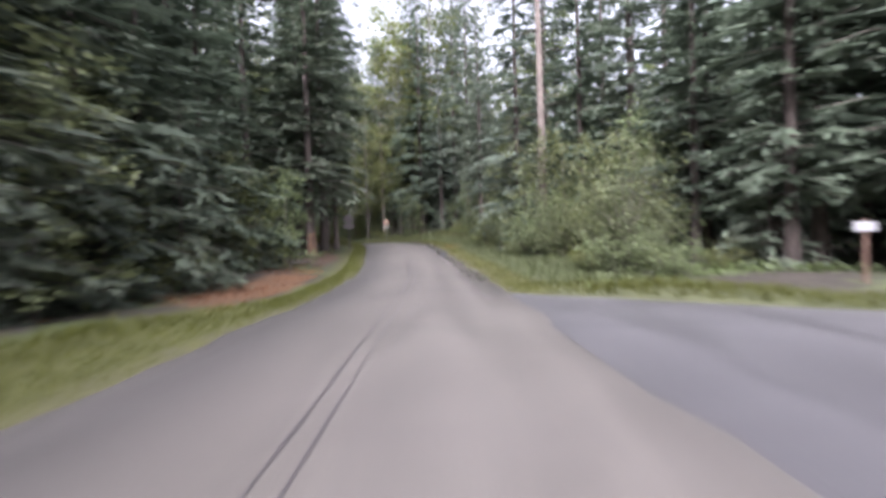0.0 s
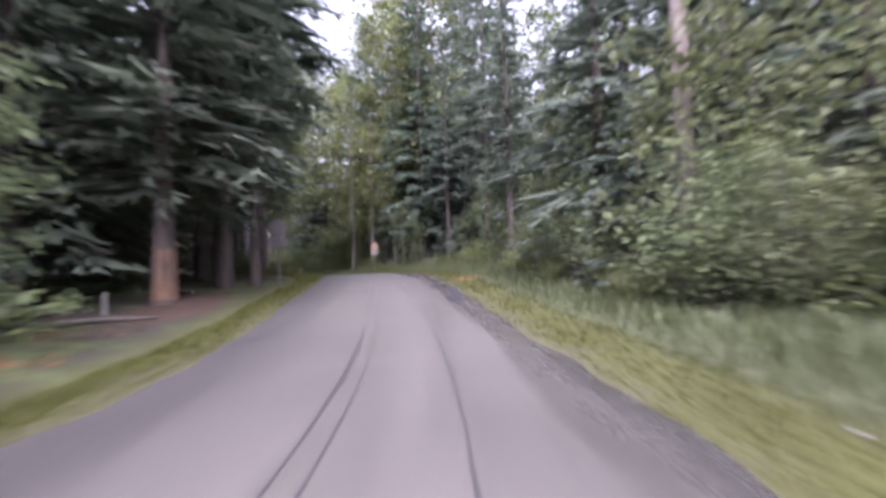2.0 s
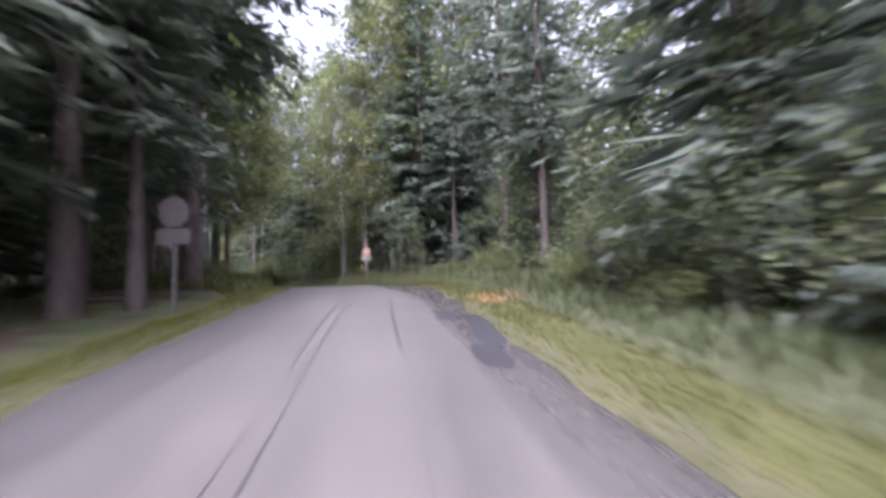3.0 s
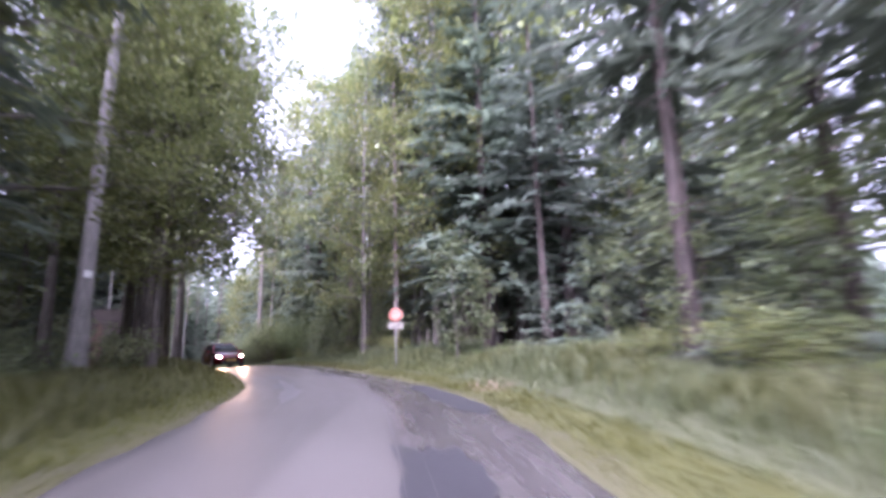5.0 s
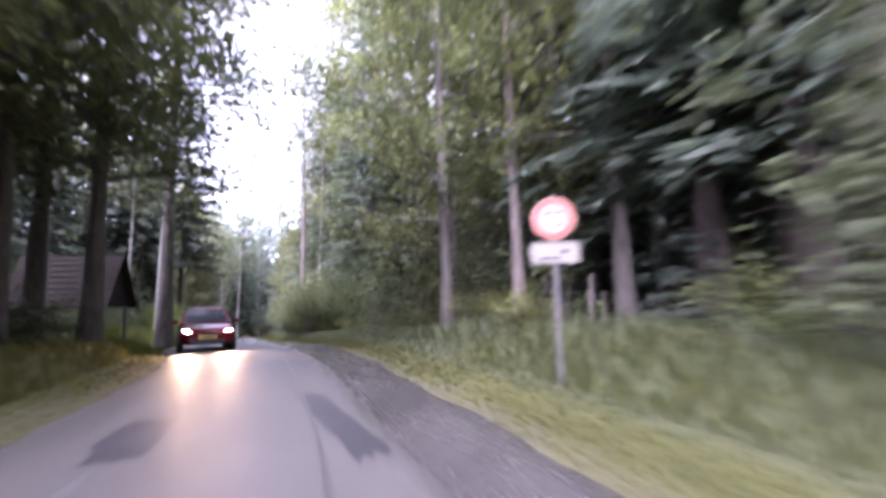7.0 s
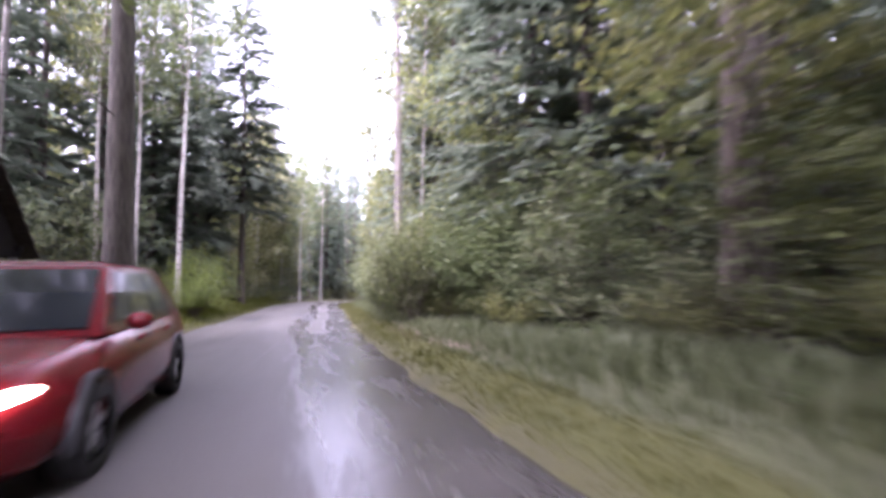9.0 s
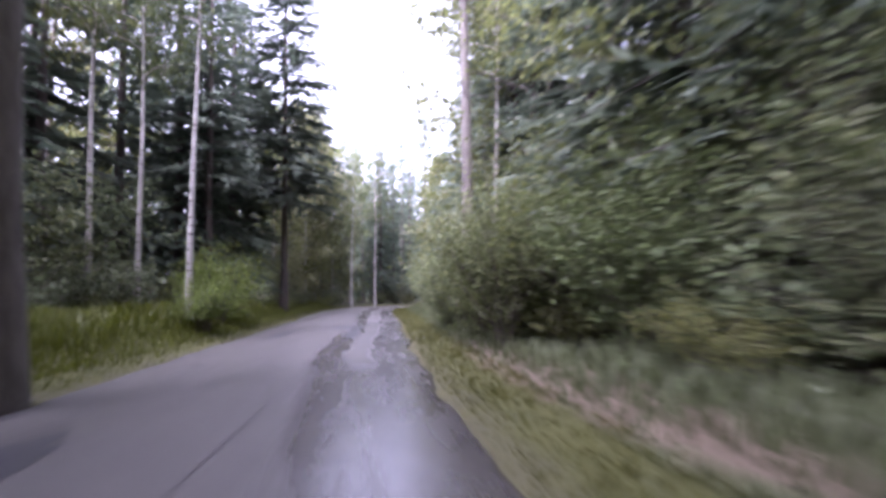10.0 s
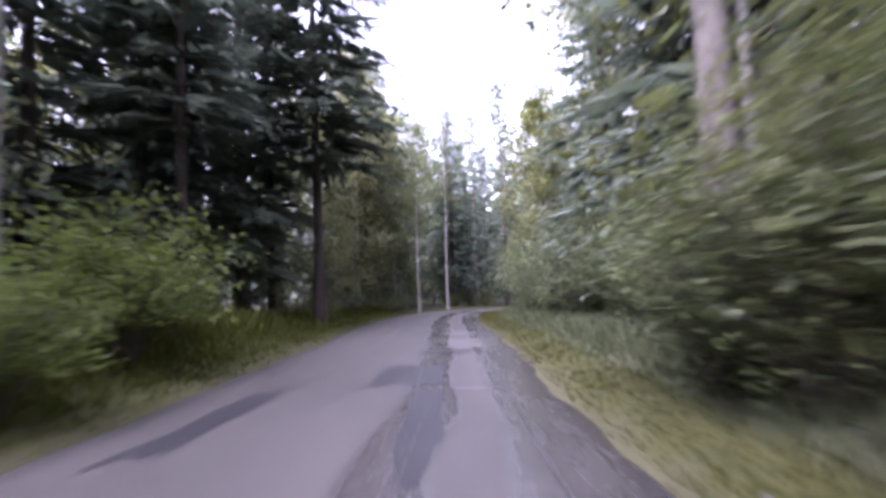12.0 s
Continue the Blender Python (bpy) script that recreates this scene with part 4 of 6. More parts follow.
set_tree("far_tall", -55.0, 104.0, 0.9, 160)
set_tree("far_lit", -48.5, 111.5, 0.8, 220)
set_tree("far_birch", -53.5, 99.5, 0.9, 20)
set_tree("far_tall", -47.0, 117.0, 0.9, 300)
set_tree("far_beech", -57.0, 110.0, 0.9, 40)
for kind, s, lat, size in (
        ("spruce_tall", 134.0, 9.2, 1.15), ("poplar", 138.6, 8.0, 1.3), ("spruce_tall", 141.5, 8.8, 1.15), ("beech", 144.4, 8.2, 1.2), ("spruce_tall", 136.2, 8.4, 1.2), ("poplar", 147.5, 10.8, 1.45),
        ("spruce_tall", 146.8, 7.6, 1.1), ("spruce_tall", 149.6, 8.4, 1.05), ("beech", 152.6, 8.6, 1.1), ("spruce_tall", 155.4, 7.6, 0.9), ("poplar", 158.6, 9.4, 0.8),
        ("far_beech", 161.8, 9.4, 0.8), ("far_birch", 164.4, 6.4, 0.7), ("far_birch", 167.5, 6.0, 0.75), ("far_lit", 170.5, 6.4, 0.75), ("far_birch", 173.5, 6.6, 0.8),
        ("spruce_tall", 152.2, -8.4, 1.05), ("far_tall", 133.0, -13.0, 1.0), ("far_tall", 137.5, -12.0, 1.05), ("far_tall", 142.0, -13.5, 1.0), ("far_tall", 147.0, -12.0, 1.05), ("spruce_tall", 157.6, -7.6, 1.0), ("far_birch", 168.3, -6.2, 1.0), ("far_birch", 171.5, -6.6, 0.95), ("far_beech", 162.0, -10.5, 0.95), ("far_beech", 165.5, -10.0, 0.95), ("far_beech", 169.5, -10.0, 0.95), ("far_lit", 173.5, -9.5, 0.9), ("far_beech", 176.5, -7.5, 0.9), ("far_lit", 180.0, -7.0, 0.85), ("far_tall", 184.0, -8.0, 0.72), ("far_beech", 177.5, 6.8, 0.85), ("far_beech", 182.0, 7.0, 0.9), ("far_lit", 169.0, -7.5, 0.85), ("far_tall", 153.0, -7.4, 0.9),
        ("beech", 119.0, 7.8, 1.0),  ("oak", 118.0, -5.9, 1.15), ("oak", 121.5, -6.0, 1.18), ("oak", 127.4, -6.3, 1.25)):
    x, y, _ = place(s, lat)
    set_tree(kind, x, y, size, 47 * s)
for s, lat, size in ((63.5, -8.2, 1.0), (67.5, -7.6, 0.9), (71.5, -8.0, 1.05), (75.2, -8.6, 0.95), (78.6, -8.2, 1.0), (83.0, -11.6, 1.0)):
    x, y, _ = place(s, lat)
    set_tree("spruce_skirt", x, y, size, 83 * s)
for x, y, size in ((11.2, 15.0, 0.9), (13.2, 12.8, 1.0), (15.2, 10.6, 0.95), (13.4, 16.6, 1.05), (15.8, 14.2, 0.95), (18.0, 11.4, 1.0), (17.8, 16.6, 1.0), (10.4, 19.2, 0.85), (20.4, 13.8, 1.0), (17.0, 7.8, 0.9)):
    set_tree("spruce_tall", x, y, size, 71 * x)
for kind, x, y, size in (
        ("poplar", -5.0, 57.5, 1.1), ("far_beech", -1.0, 62.0, 1.3), ("far_tall", -6.0, 70.5, 1.15), ("far_tall", -1.8, 68.0, 1.2), ("far_lit", 2.2, 63.5, 1.2), ("far_tall", -10.5, 75.0, 1.2),
        ("far_beech", -13.5, 72.5, 1.35), ("far_tall", 1.0, 58.5, 1.15), ("beech", -9.5, 60.2, 1.0), ("far_beech", -0.6, 57.6, 1.65), ("far_beech", -25.6, 84.0, 1.2), ("spruce_lit", -27.4, 86.8, 1.1), ("far_lit", -23.6, 82.0, 1.15), ("spruce_tall", -3.4, 57.0, 1.2), ("far_beech", 2.2, 60.4, 1.6)):
    set_tree(kind, x, y, size, 61 * x)

# Birches beyond the bend; their pale leaf colour stands in for light there.
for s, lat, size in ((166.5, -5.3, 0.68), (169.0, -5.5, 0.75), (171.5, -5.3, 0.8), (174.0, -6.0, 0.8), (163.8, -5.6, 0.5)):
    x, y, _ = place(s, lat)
    set_tree("far_birch_lit", x, y, size, 53 * s)

# the forest on both sides
OPEN = [(-26.0, 62.5, 3.2), (-30.0, 70.5, 3.6), (-28.5, 68.0, 3.0), (1.5, 34.0, 4.0), (4.5, 19.5, 5.0), (-46.5, 90.0, 5.0)]
forest = random.Random(5)


def clear_of(x, y, gap):
    return all((x - a) ** 2 + (y - b) ** 2 > gap * gap for a, b in STANDING)


def choose(rng, weights):
    total, pick = sum(weights.values()), rng.random()
    for kind, w in weights.items():
        pick -= w / total
        if pick <= 0:
            return kind
    return kind


def in_side_road(s, lat, margin):
    near, far = side_road_span(lat)
    return lat > 2 and near - margin < s < far + margin


FAR_KIND = {"spruce_tall": "far_tall", "spruce_wide": "far_tall", "spruce_bare": "far_slim", "spruce_slim": "far_slim", "spruce_lit": "far_lit", "beech": "far_beech", "oak": "far_beech", "birch": "far_birch", "birch_low": "far_birch"}
LEFT_DARK = {"spruce_tall": 5, "spruce_bare": 1.5, "spruce_wide": 3, "spruce_lit": 2.5}
LEFT_MIX = {"oak": 3, "beech": 3, "spruce_tall": 1.5, "spruce_bare": 1, "birch": 1}
LEFT_TALL = {"spruce_bare": 2.5, "spruce_slim": 3, "birch": 2, "pine_slim": 2.5, "spruce_tall": 1.5, "beech": 0.8}
RIGHT_EARLY = {"spruce_lit": 4, "spruce_tall": 1.5, "spruce_wide": 2.5}
RIGHT_MIX = {"spruce_tall": 2.5, "spruce_lit": 2.5, "spruce_slim": 1.5, "beech": 3.2, "pine_slim": 0.4}
RIGHT_LATE = {"spruce_tall": 2, "spruce_lit": 1.5, "beech": 3.5, "pine_slim": 0.6, "spruce_slim": 1.5}

count = 0
for _ in range(3200):
    s = 46 + 150 * forest.random()
    if s < 58 and forest.random() < 0.5:
        s += 70
    side = -1 if forest.random() < 0.5 else 1
    lat = side * (7.0 + 19 * forest.random() ** 1.3)
    if in_side_road(s, lat, 3.0):
        continue
    x, y, _ = place(s, lat)
    if along(x, y)[1] * side < 6.2 or any((x - a) ** 2 + (y - b) ** 2 < r * r for a, b, r in OPEN):
        continue
    gap = 3.0 if abs(lat) < 12.5 else 2.5
    if not clear_of(x, y, gap):
        continue
    if side < 0:
        weights = LEFT_DARK if s < 97 else LEFT_MIX if s < 126 else LEFT_TALL
    else:
        weights = RIGHT_EARLY if s < 92 else RIGHT_MIX if s < 122 else RIGHT_LATE
    kind = choose(forest, weights)
    if abs(lat) < 11 and kind in ("birch", "birch_low", "pine_slim"):
        kind = "spruce_lit" if side > 0 else "spruce_slim"
    if lat < 0 and lat > -9.0 and s > 124:
        continue
    if lat > 0 and (lat < 9.0 or lat < 11.0 and s < 76):
        continue
    # Right-hand spruces get the lighter needles, so their lit side is in the colour.
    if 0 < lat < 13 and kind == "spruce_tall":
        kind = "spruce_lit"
    if abs(lat) > (16.5 if side > 0 and s < 90 else 10.0):
        kind = FAR_KIND.get(kind, kind)
    set_tree(kind, x, y, 0.75 + 0.4 * forest.random(), 360 * forest.random())
    count += 1
    if count > 205:
        break

# shrubs, saplings and young spruces along the edge of the forest
edge = random.Random(8)


def row(kinds, s0, s1, lat0, lat1, gap, low=0.75, high=1.2):
    s = s0
    while s < s1:
        lat = lat0 + (lat1 - lat0) * edge.random()
        if not in_side_road(s, lat, 1.5):
            x, y, _ = place(s, lat)
            plant(edge.choice(kinds), x, y, low + (high - low) * edge.random(), 360 * edge.random())
        s += gap * (0.6 + 0.8 * edge.random())


row(("sapling", "sapling_low", "spruce_young", "shrub"), 62, 82, -8.8, -7.0, 1.7)
row(("sapling", "shrub_bright", "sapling", "spruce_young"), 60, 74, -7.6, -6.0, 1.1)
row(("spruce_young", "sapling"), 56, 84, -13, -9.5, 2.2, 0.9, 1.4)
row(("shrub", "bramble", "bramble"), 96, 124, -7.6, -6.0, 1.8, 0.7, 1.0)
row(("sapling", "shrub", "bramble", "shrub_bright"), 124, 172, -8.0, -6.2, 1.6, 0.7, 1.1)
row(("spruce_young", "sapling", "hazel"), 98, 170, -12, -9, 3.4, 0.8, 1.3)
row(("shrub", "shrub", "hazel", "sapling_low", "bramble"), 74, 100, 6.6, 8.6, 1.2, 0.75, 1.1)
row(("spruce_young", "sapling", "spruce_young"), 75, 104, 9.0, 12.0, 3.0, 0.9, 1.5)
row(("spruce_young", "sapling", "shrub", "bramble", "spruce_small"), 98, 106, 6.8, 8.6, 1.4, 0.7, 1.1)
row(("bramble", "spruce_small", "bramble", "shrub"), 106, 118, 6.4, 8.2, 1.5, 0.6, 0.9)
row(("spruce_young", "sapling", "shrub", "bramble"), 118, 124, 6.8, 8.6, 1.4, 0.7, 1.1)
row(("shrub", "sapling_low", "hazel"), 120, 135, 6.8, 7.8, 1.2, 0.75, 1.1)
row(("hazel_fine", "hazel_yellow", "hazel_fine", "sapling"), 134.5, 138.5, 5.4, 6.6, 1.5, 0.75, 1.15)
row(("hazel_fine", "hazel_yellow", "hazel_fine", "sapling"), 138.5, 153, 5.4, 6.6, 1.5, 0.58, 0.82)
row(("hazel", "hazel_yellow", "hazel"), 153, 172, 5.5, 6.5, 1.4, 0.8, 1.1)
row(("hazel_fine", "hazel_yellow"), 134, 139, 7.2, 8.6, 1.9, 1.2, 1.5)
row(("hazel_fine", "hazel_yellow"), 139, 165, 7.2, 8.6, 1.9, 0.8, 1.0)
row(("sapling", "hazel", "spruce_young"), 120, 172, 8.8, 11.0, 3.4, 0.9, 1.4)
row(("shrub", "shrub_bright", "sapling_low"), 158, 186, -5.6, -4.4, 1.5, 0.7, 1.1)
row(("bramble", "bramble", "shrub_bright"), 76, 165, 5.4, 6.8, 2.4, 0.6, 0.85)
for s, lat, size in ((145.1, -4.2, 1.08), (142.3, -3.65, 0.72), (146.8, -5.0, 0.85)):
    x, y, _ = place(s, lat)
    plant("verge_bush", x, y, size, 40 * s)
for x, y, size in ((4.9, 21.2, 0.62), (6.6, 19.4, 0.6), (4.2, 25.2, 0.66), (3.9, 28.8, 0.6), (8.4, 18.2, 0.62), (3.3, 32.4, 0.55)):
    plant("hazel", x, y, size, 90 * x)
for x, y, size in ((3.7, 23.0, 0.6), (5.4, 18.0, 0.55), (7.4, 16.4, 0.6), (3.0, 27.2, 0.55), (2.6, 31.0, 0.6), (9.2, 15.4, 0.55)):
    plant("shrub_bright", x, y, size, 70 * x)
for s, lat, size in ((136.6, 5.6, 0.95), (138.3, 5.1, 1.0), (140.5, 5.4, 0.8), (142.4, 5.2, 0.72), (134.6, 6.0, 0.8)):
    x, y, _ = place(s, lat)
    plant("hazel_fine", x, y, size, 80 * s)
for x, y, size in ((-22.2, 74.3, 0.92), (-23.7, 76.6, 0.95), (-21.1, 72.9, 0.85)):
    plant("hazel_gold", x, y, size, 50 * x)
for x, y, size in ((4.6, 22.9, 1.2), (6.0, 22.8, 1.25), (7.6, 21.6, 1.2), (9.0, 20.2, 1.2), (4.4, 27.4, 1.1), (3.9, 33.6, 1.1)):
    plant("sapling", x, y, size, 130 * x)
for x, y, size in ((4.5, 21.9, 0.7), (5.1, 22.5, 0.95), (5.3, 21.0, 0.75), (7.0, 23.6, 0.85), (3.4, 26.6, 0.65), (2.9, 29.9, 0.62), (6.2, 25.6, 0.8), (8.3, 22.0, 0.8)):
    plant("hazel", x, y, size, 77 * x)
for s, lat, size in ((141.4, 4.3, 0.75), (142.6, 4.0, 0.6), (143.8, 4.4, 0.7), (140.0, 4.5, 0.75)):
    x, y, _ = place(s, lat)
    plant("hazel_fine", x, y, size, 70 * s)
for kind, x, y, size in (("spruce_young", -7.0, 12.6, 0.95), ("spruce_young", -8.4, 14.6, 1.1), ("sapling", -8.2, 17.6, 1.0), ("sapling", -6.5, 19.9, 0.85), ("sapling_low", -7.3, 18.7, 1.1), ("spruce_small", -7.4, 10.2, 1.0), ("spruce_young", -8.6, 20.9, 0.9), ("sapling", -7.2, 8.2, 0.9)):
    plant(kind, x, y, size, 110 * x)
for kind, s, lat, size in (
        ("shrub", 141.6, -6.3, 1.0), ("sapling_low", 140.6, -6.6, 0.9), ("shrub", 142.8, -6.8, 1.1), ("shrub", 139.3, -6.7, 0.9), ("sapling", 140.3, -7.0, 0.9), ("sapling", 143.8, -6.6, 0.95),
        ("bramble", 138.4, -6.4, 0.8), ("hazel", 136.0, -6.7, 0.6), ("shrub", 135.5, -6.8, 0.9), ("bramble", 134.5, -6.3, 0.8), ("sapling", 137.0, -6.6, 0.7)):
    x, y, _ = place(s, lat)
    plant(kind, x, y, size, 120 * s)
plant("sapling", -3.6, 51.3, 1.0, 40)
plant("sapling", -2.6, 53.0, 0.8, 140)


# ---- grass and undergrowth ----
def grass(name, label, count, s_range, lat_of, height_of, mat, seed, wide=0.012, bent=False):
    rng = np.random.default_rng(seed)
    s = s_range[0] + (s_range[1] - s_range[0]) * rng.random(count)
    lat = lat_of(rng, s, count)
    near, far = side_road_span(lat)
    keep = ~((lat > 2) & (s > near - 0.3) & (s < far + 0.15))
    s, lat = s[keep], lat[keep]
    base = place(s, lat)
    n = len(base)
    h = height_of(rng, s, lat, n)
    az = rng.random(n) * 6.283
    lean = (0.15 + 0.5 * rng.random(n)) * h
    tip = base + np.stack([np.cos(az) * lean, np.sin(az) * lean, h], axis=-1)
    mid = base + np.stack([np.cos(az) * lean * 0.3, np.sin(az) * lean * 0.3, h * 0.55], axis=-1)
    w = np.stack([-np.sin(az), np.cos(az), 0 * az], axis=-1) * (wide * (0.6 + 0.8 * rng.random(n)))[:, None] * (1 + 2 * h)[:, None]
    if bent:
        v = np.stack([base - w - (0, 0, 0.02), base + w - (0, 0, 0.02), mid + w * 0.7, tip, mid - w * 0.7], axis=1).reshape(-1, 3)
        i = np.arange(n)[:, None] * 5
        faces = [np.hstack([i, i + 1, i + 2, i + 4]), np.hstack([i + 4, i + 2, i + 3])]
    else:
        v = np.stack([base - w - (0, 0, 0.02), base + w - (0, 0, 0.02), tip], axis=1).reshape(-1, 3)
        faces = [np.arange(3 * n).reshape(n, 3)]
    ob = new(name, mesh_of(name, v, faces, mat))
    return tagged(ob, label, "grass", kind="stuff")


def verge_lat(sign, reach):
    return lambda rng, s, n: sign * (half_width(s, sign) + 0.03 + reach * rng.random(n) ** 1.15)


def short(rng, s, lat, n):
    out = np.abs(lat) - half_width(s, lat)
    return (0.05 + 0.05 * ease(out, 0.1, 0.5) + 0.14 * ease(out, 0.8, 2.2)) * (0.5 + 0.9 * rng.random(n)) * (0.75 + 0.35 * bumps(2 * s, 2 * lat))


def tall(rng, s, lat, n):
    return (0.2 + 0.3 * rng.random(n)) * (0.8 + 0.35 * bumps(s, lat))


grass("left_verge_grass", "short yellow-green grass on the road verge", 50000, (58, 170), lambda rng, s, n: -(half_width(s, -1) + 0.03 + (0.75 + 1.9 * ease(s, 92, 98) + 1.3 * (1 - ease(s, 66, 73))) * rng.random(n) ** 1.1), short, M_GRASS, 31)
grass("right_verge_grass", "short yellow-green grass on the road verge", 40000, (70, 170), verge_lat(1, 1.15), short, M_GRASS, 32)
grass("left_tall_grass", "tall unmown green grass at the forest edge", 13000, (95, 126), lambda rng, s, n: -(half_width(s, -1) + 0.9 + 3.0 * rng.random(n)), tall, M_TALL, 33, 0.011, True)
grass("right_tall_grass", "grey-green unmown weeds beyond the mown strip", 34000, (73, 172), lambda rng, s, n: half_width(s) + 0.95 + 3.2 * rng.random(n), lambda rng, s, lat, n: (0.1 + 0.3 * ease(lat, 3.5, 4.4)) * (0.6 + 0.7 * rng.random(n)) * (0.85 + 0.3 * bumps(s, lat)), M_WEEDY, 34, 0.011, True)
grass("late_left_tall_grass", "lush bright yellow-green grass below the roadside bushes", 30000, (124, 168), lambda rng, s, n: -(half_width(s, -1) + 0.75 + 3.3 * rng.random(n)), lambda rng, s, lat, n: (0.16 + (0.1 + 0.3 * ease(s, 130, 137)) * ease(-lat, 3.5, 4.8)) * (0.55 + 0.7 * rng.random(n)) * (0.85 + 0.35 * bumps(1.4 * s, 1.4 * lat)), M_LUSH, 35, 0.012, True)

grass("side_road_grass", "short green grass along the side road", 9000, (58, 75), lambda rng, s, n: 2.7 + (72.9 - s + 2.2 * rng.random(n)) * 1.14, short, M_GRASS, 36)
grass("sign_foot_weeds", "tall weeds and grass round the foot of the sign", 3200, (107.5, 116.5), lambda rng, s, n: 3.7 + 1.7 * rng.random(n), lambda rng, s, lat, n: (0.16 + 0.24 * rng.random(n)) * (0.8 + 0.3 * bumps(1.7 * s, 1.9 * lat)), M_TALL, 38, 0.012, True)
grass("bank_grass", "clumps of tall yellow-green grass on the bank", 9000, (97, 124), lambda rng, s, n: 4.3 + 1.9 * rng.random(n) ** 0.8, lambda rng, s, lat, n: (0.3 + 0.4 * rng.random(n)) * (1 - 0.5 * ease(s, 105, 110)) * (0.7 + 0.55 * bumps(1.3 * s, 1.1 * lat)), M_TALL, 37, 0.011, True)


def ground_leaves(name, label, count, s_range, lat_range, size, mat, seed, lift=0.35):
    rng = np.random.default_rng(seed)
    s = s_range[0] + (s_range[1] - s_range[0]) * rng.random(count)
    lat = lat_range[0] + (lat_range[1] - lat_range[0]) * rng.random(count)
    near, far = side_road_span(lat)
    patchy = bumps(0.8 * s, 0.9 * lat + 3) + 0.5 * rng.random(count)
    keep = (patchy > 0.0) & ~((lat > 2) & (s > near - 0.8) & (s < far + 0.8))
    s, lat = s[keep], lat[keep]
    n = len(s)
    base = place(s, lat) + np.stack([0 * s, 0 * s, lift * rng.random(n) * (0.6 + 0.5 * bumps(1.1 * s, 1.3 * lat))], axis=-1)
    way = unit(rng.normal(size=(n, 3)) * (1, 1, 0.3))
    g = Shape()
    length = size * (0.6 + 0.8 * rng.random(n))
    g.leaves(base, way, unit(np.cross(way, rng.normal(size=(n, 3)) * 0.4 + (0, 0, 1.0))), length, length * 0.6)
    ob = new(name, g.mesh(name, mat))
    return tagged(ob, label, "undergrowth", kind="stuff")


ground_leaves("right_undergrowth", "low leafy undergrowth below the trees", 26000, (72, 172), (4.6, 13), 0.16, M_WEED, 41)
ground_leaves("left_undergrowth", "low leafy undergrowth below the trees", 16000, (94, 172), (-13, -5.2), 0.16, M_WEED, 42)
ground_leaves("left_seedlings", "sparse low green plants on the dark forest floor", 6000, (58, 96), (-16, -6.5), 0.14, M_WEED, 43, 0.2)


# ---- far woods closing the view ----
def far_woods():
    rng = np.random.default_rng(51)
    crown, wood = Shape(), Shape()
    spots = []
    for _ in range(520):
        s, side = 20 + 200 * rng.random(), (-1 if rng.random() < 0.5 else 1)
        spots.append(place(s, side * (26 + 24 * rng.random())))
    for _ in range(120):
        x, y = -85 + 95 * rng.random(), 112 + 50 * rng.random()
        s, lat = along(x, y)
        if abs(lat) > 5:
            spots.append(place(s, lat))
    for _ in range(90):
        spots.append(place(2 + 40 * rng.random(), (-1 if rng.random() < 0.5 else 1) * (6 + 26 * rng.random())))
    for p in spots:
        if in_side_road(*along(p[0], p[1]), 2.0):
            continue
        h, r = 17 + 8 * rng.random(), 2.4 + 1.2 * rng.random()
        wood.tube([p - (0, 0, 0.3), p + (0, 0, h * 0.6)], [0.2, 0.1], 5)
        n = 95
        u = rng.random(n) ** 1.2
        az = rng.random(n) * 6.283
        rr = r * (1 - u) ** 0.8 * (0.5 + 0.5 * rng.random(n)) + 0.1
        out = np.stack([np.cos(az), np.sin(az), -0.4 + 0 * az], axis=-1)
        base = p + np.stack([np.cos(az) * rr * 0.4, np.sin(az) * rr * 0.4, 1.5 + (h - 1.5) * u], axis=-1)
        length = 1.0 + rr * 1.1
        crown.leaves(base, unit(out), unit(np.cross(out, rng.normal(size=(n, 3)))), length, length * 0.6)
    ob = new("far_woods", crown.mesh("far_woods", M_SPRUCE))
    tagged(ob, "dense dark woods far behind the roadside trees", "woods", kind="stuff")
    ob = new("far_trunks", wood.mesh("far_trunks", M_BARK))
    tagged(ob, "grey trunks of the far woods", "woods", kind="stuff")


far_woods()

ground_leaves("leaf_litter", "dry orange-brown leaves and needles on the bare ground", 5200, (68, 80), (-6.6, -3.8), 0.09, M_LITTER, 44, 0.03)
ground_leaves("thin_leaf_litter", "scattered dry brown leaves on the forest floor", 4000, (80, 95), (-9.0, -4.0), 0.08, M_LITTER, 45, 0.03)

# bark rubbed off the foot of one roadside spruce
wound = Shape()
wound.tube([(0, 0, 0.12), (0, 0, 0.4), (0, 0, 0.8), (0, 0, 1.2), (0.01, 0, 1.3), (0.01, 0, 1.4)], [0.322, 0.302, 0.278, 0.262, 0.257, 0.23], 14)
part("bark_wound", wound, bark("rubbed_trunk_wood", (0.09, 0.052, 0.033), (0.25, 0.145, 0.088)), wounded_spruce, "orange-brown trunk with the bark rubbed off", True)

# ---- marks on the road ----
for s0, s1, lat0, lat1, wide, seed in ((57, 93, -0.3, -0.2, 0.06, 1), (58, 93, -0.1, 0.0, 0.04, 2), (72, 99, 0.95, 0.95, 0.045, 3), (97, 121, 0.7, 0.55, 0.07, 5), (104, 118, 1.25, 1.5, 0.05, 6), (121, 134, -1.7, -1.5, 0.04, 7), (128, 143, 0.2, 0.9, 0.05, 8), (139, 150, 1.9, 1.75, 0.07, 9), (141, 152, 0.75, 0.5, 0.05, 10)):
    seam("tar_seam", s0, s1, lat0, lat1, wide, M_SEAM, seed)


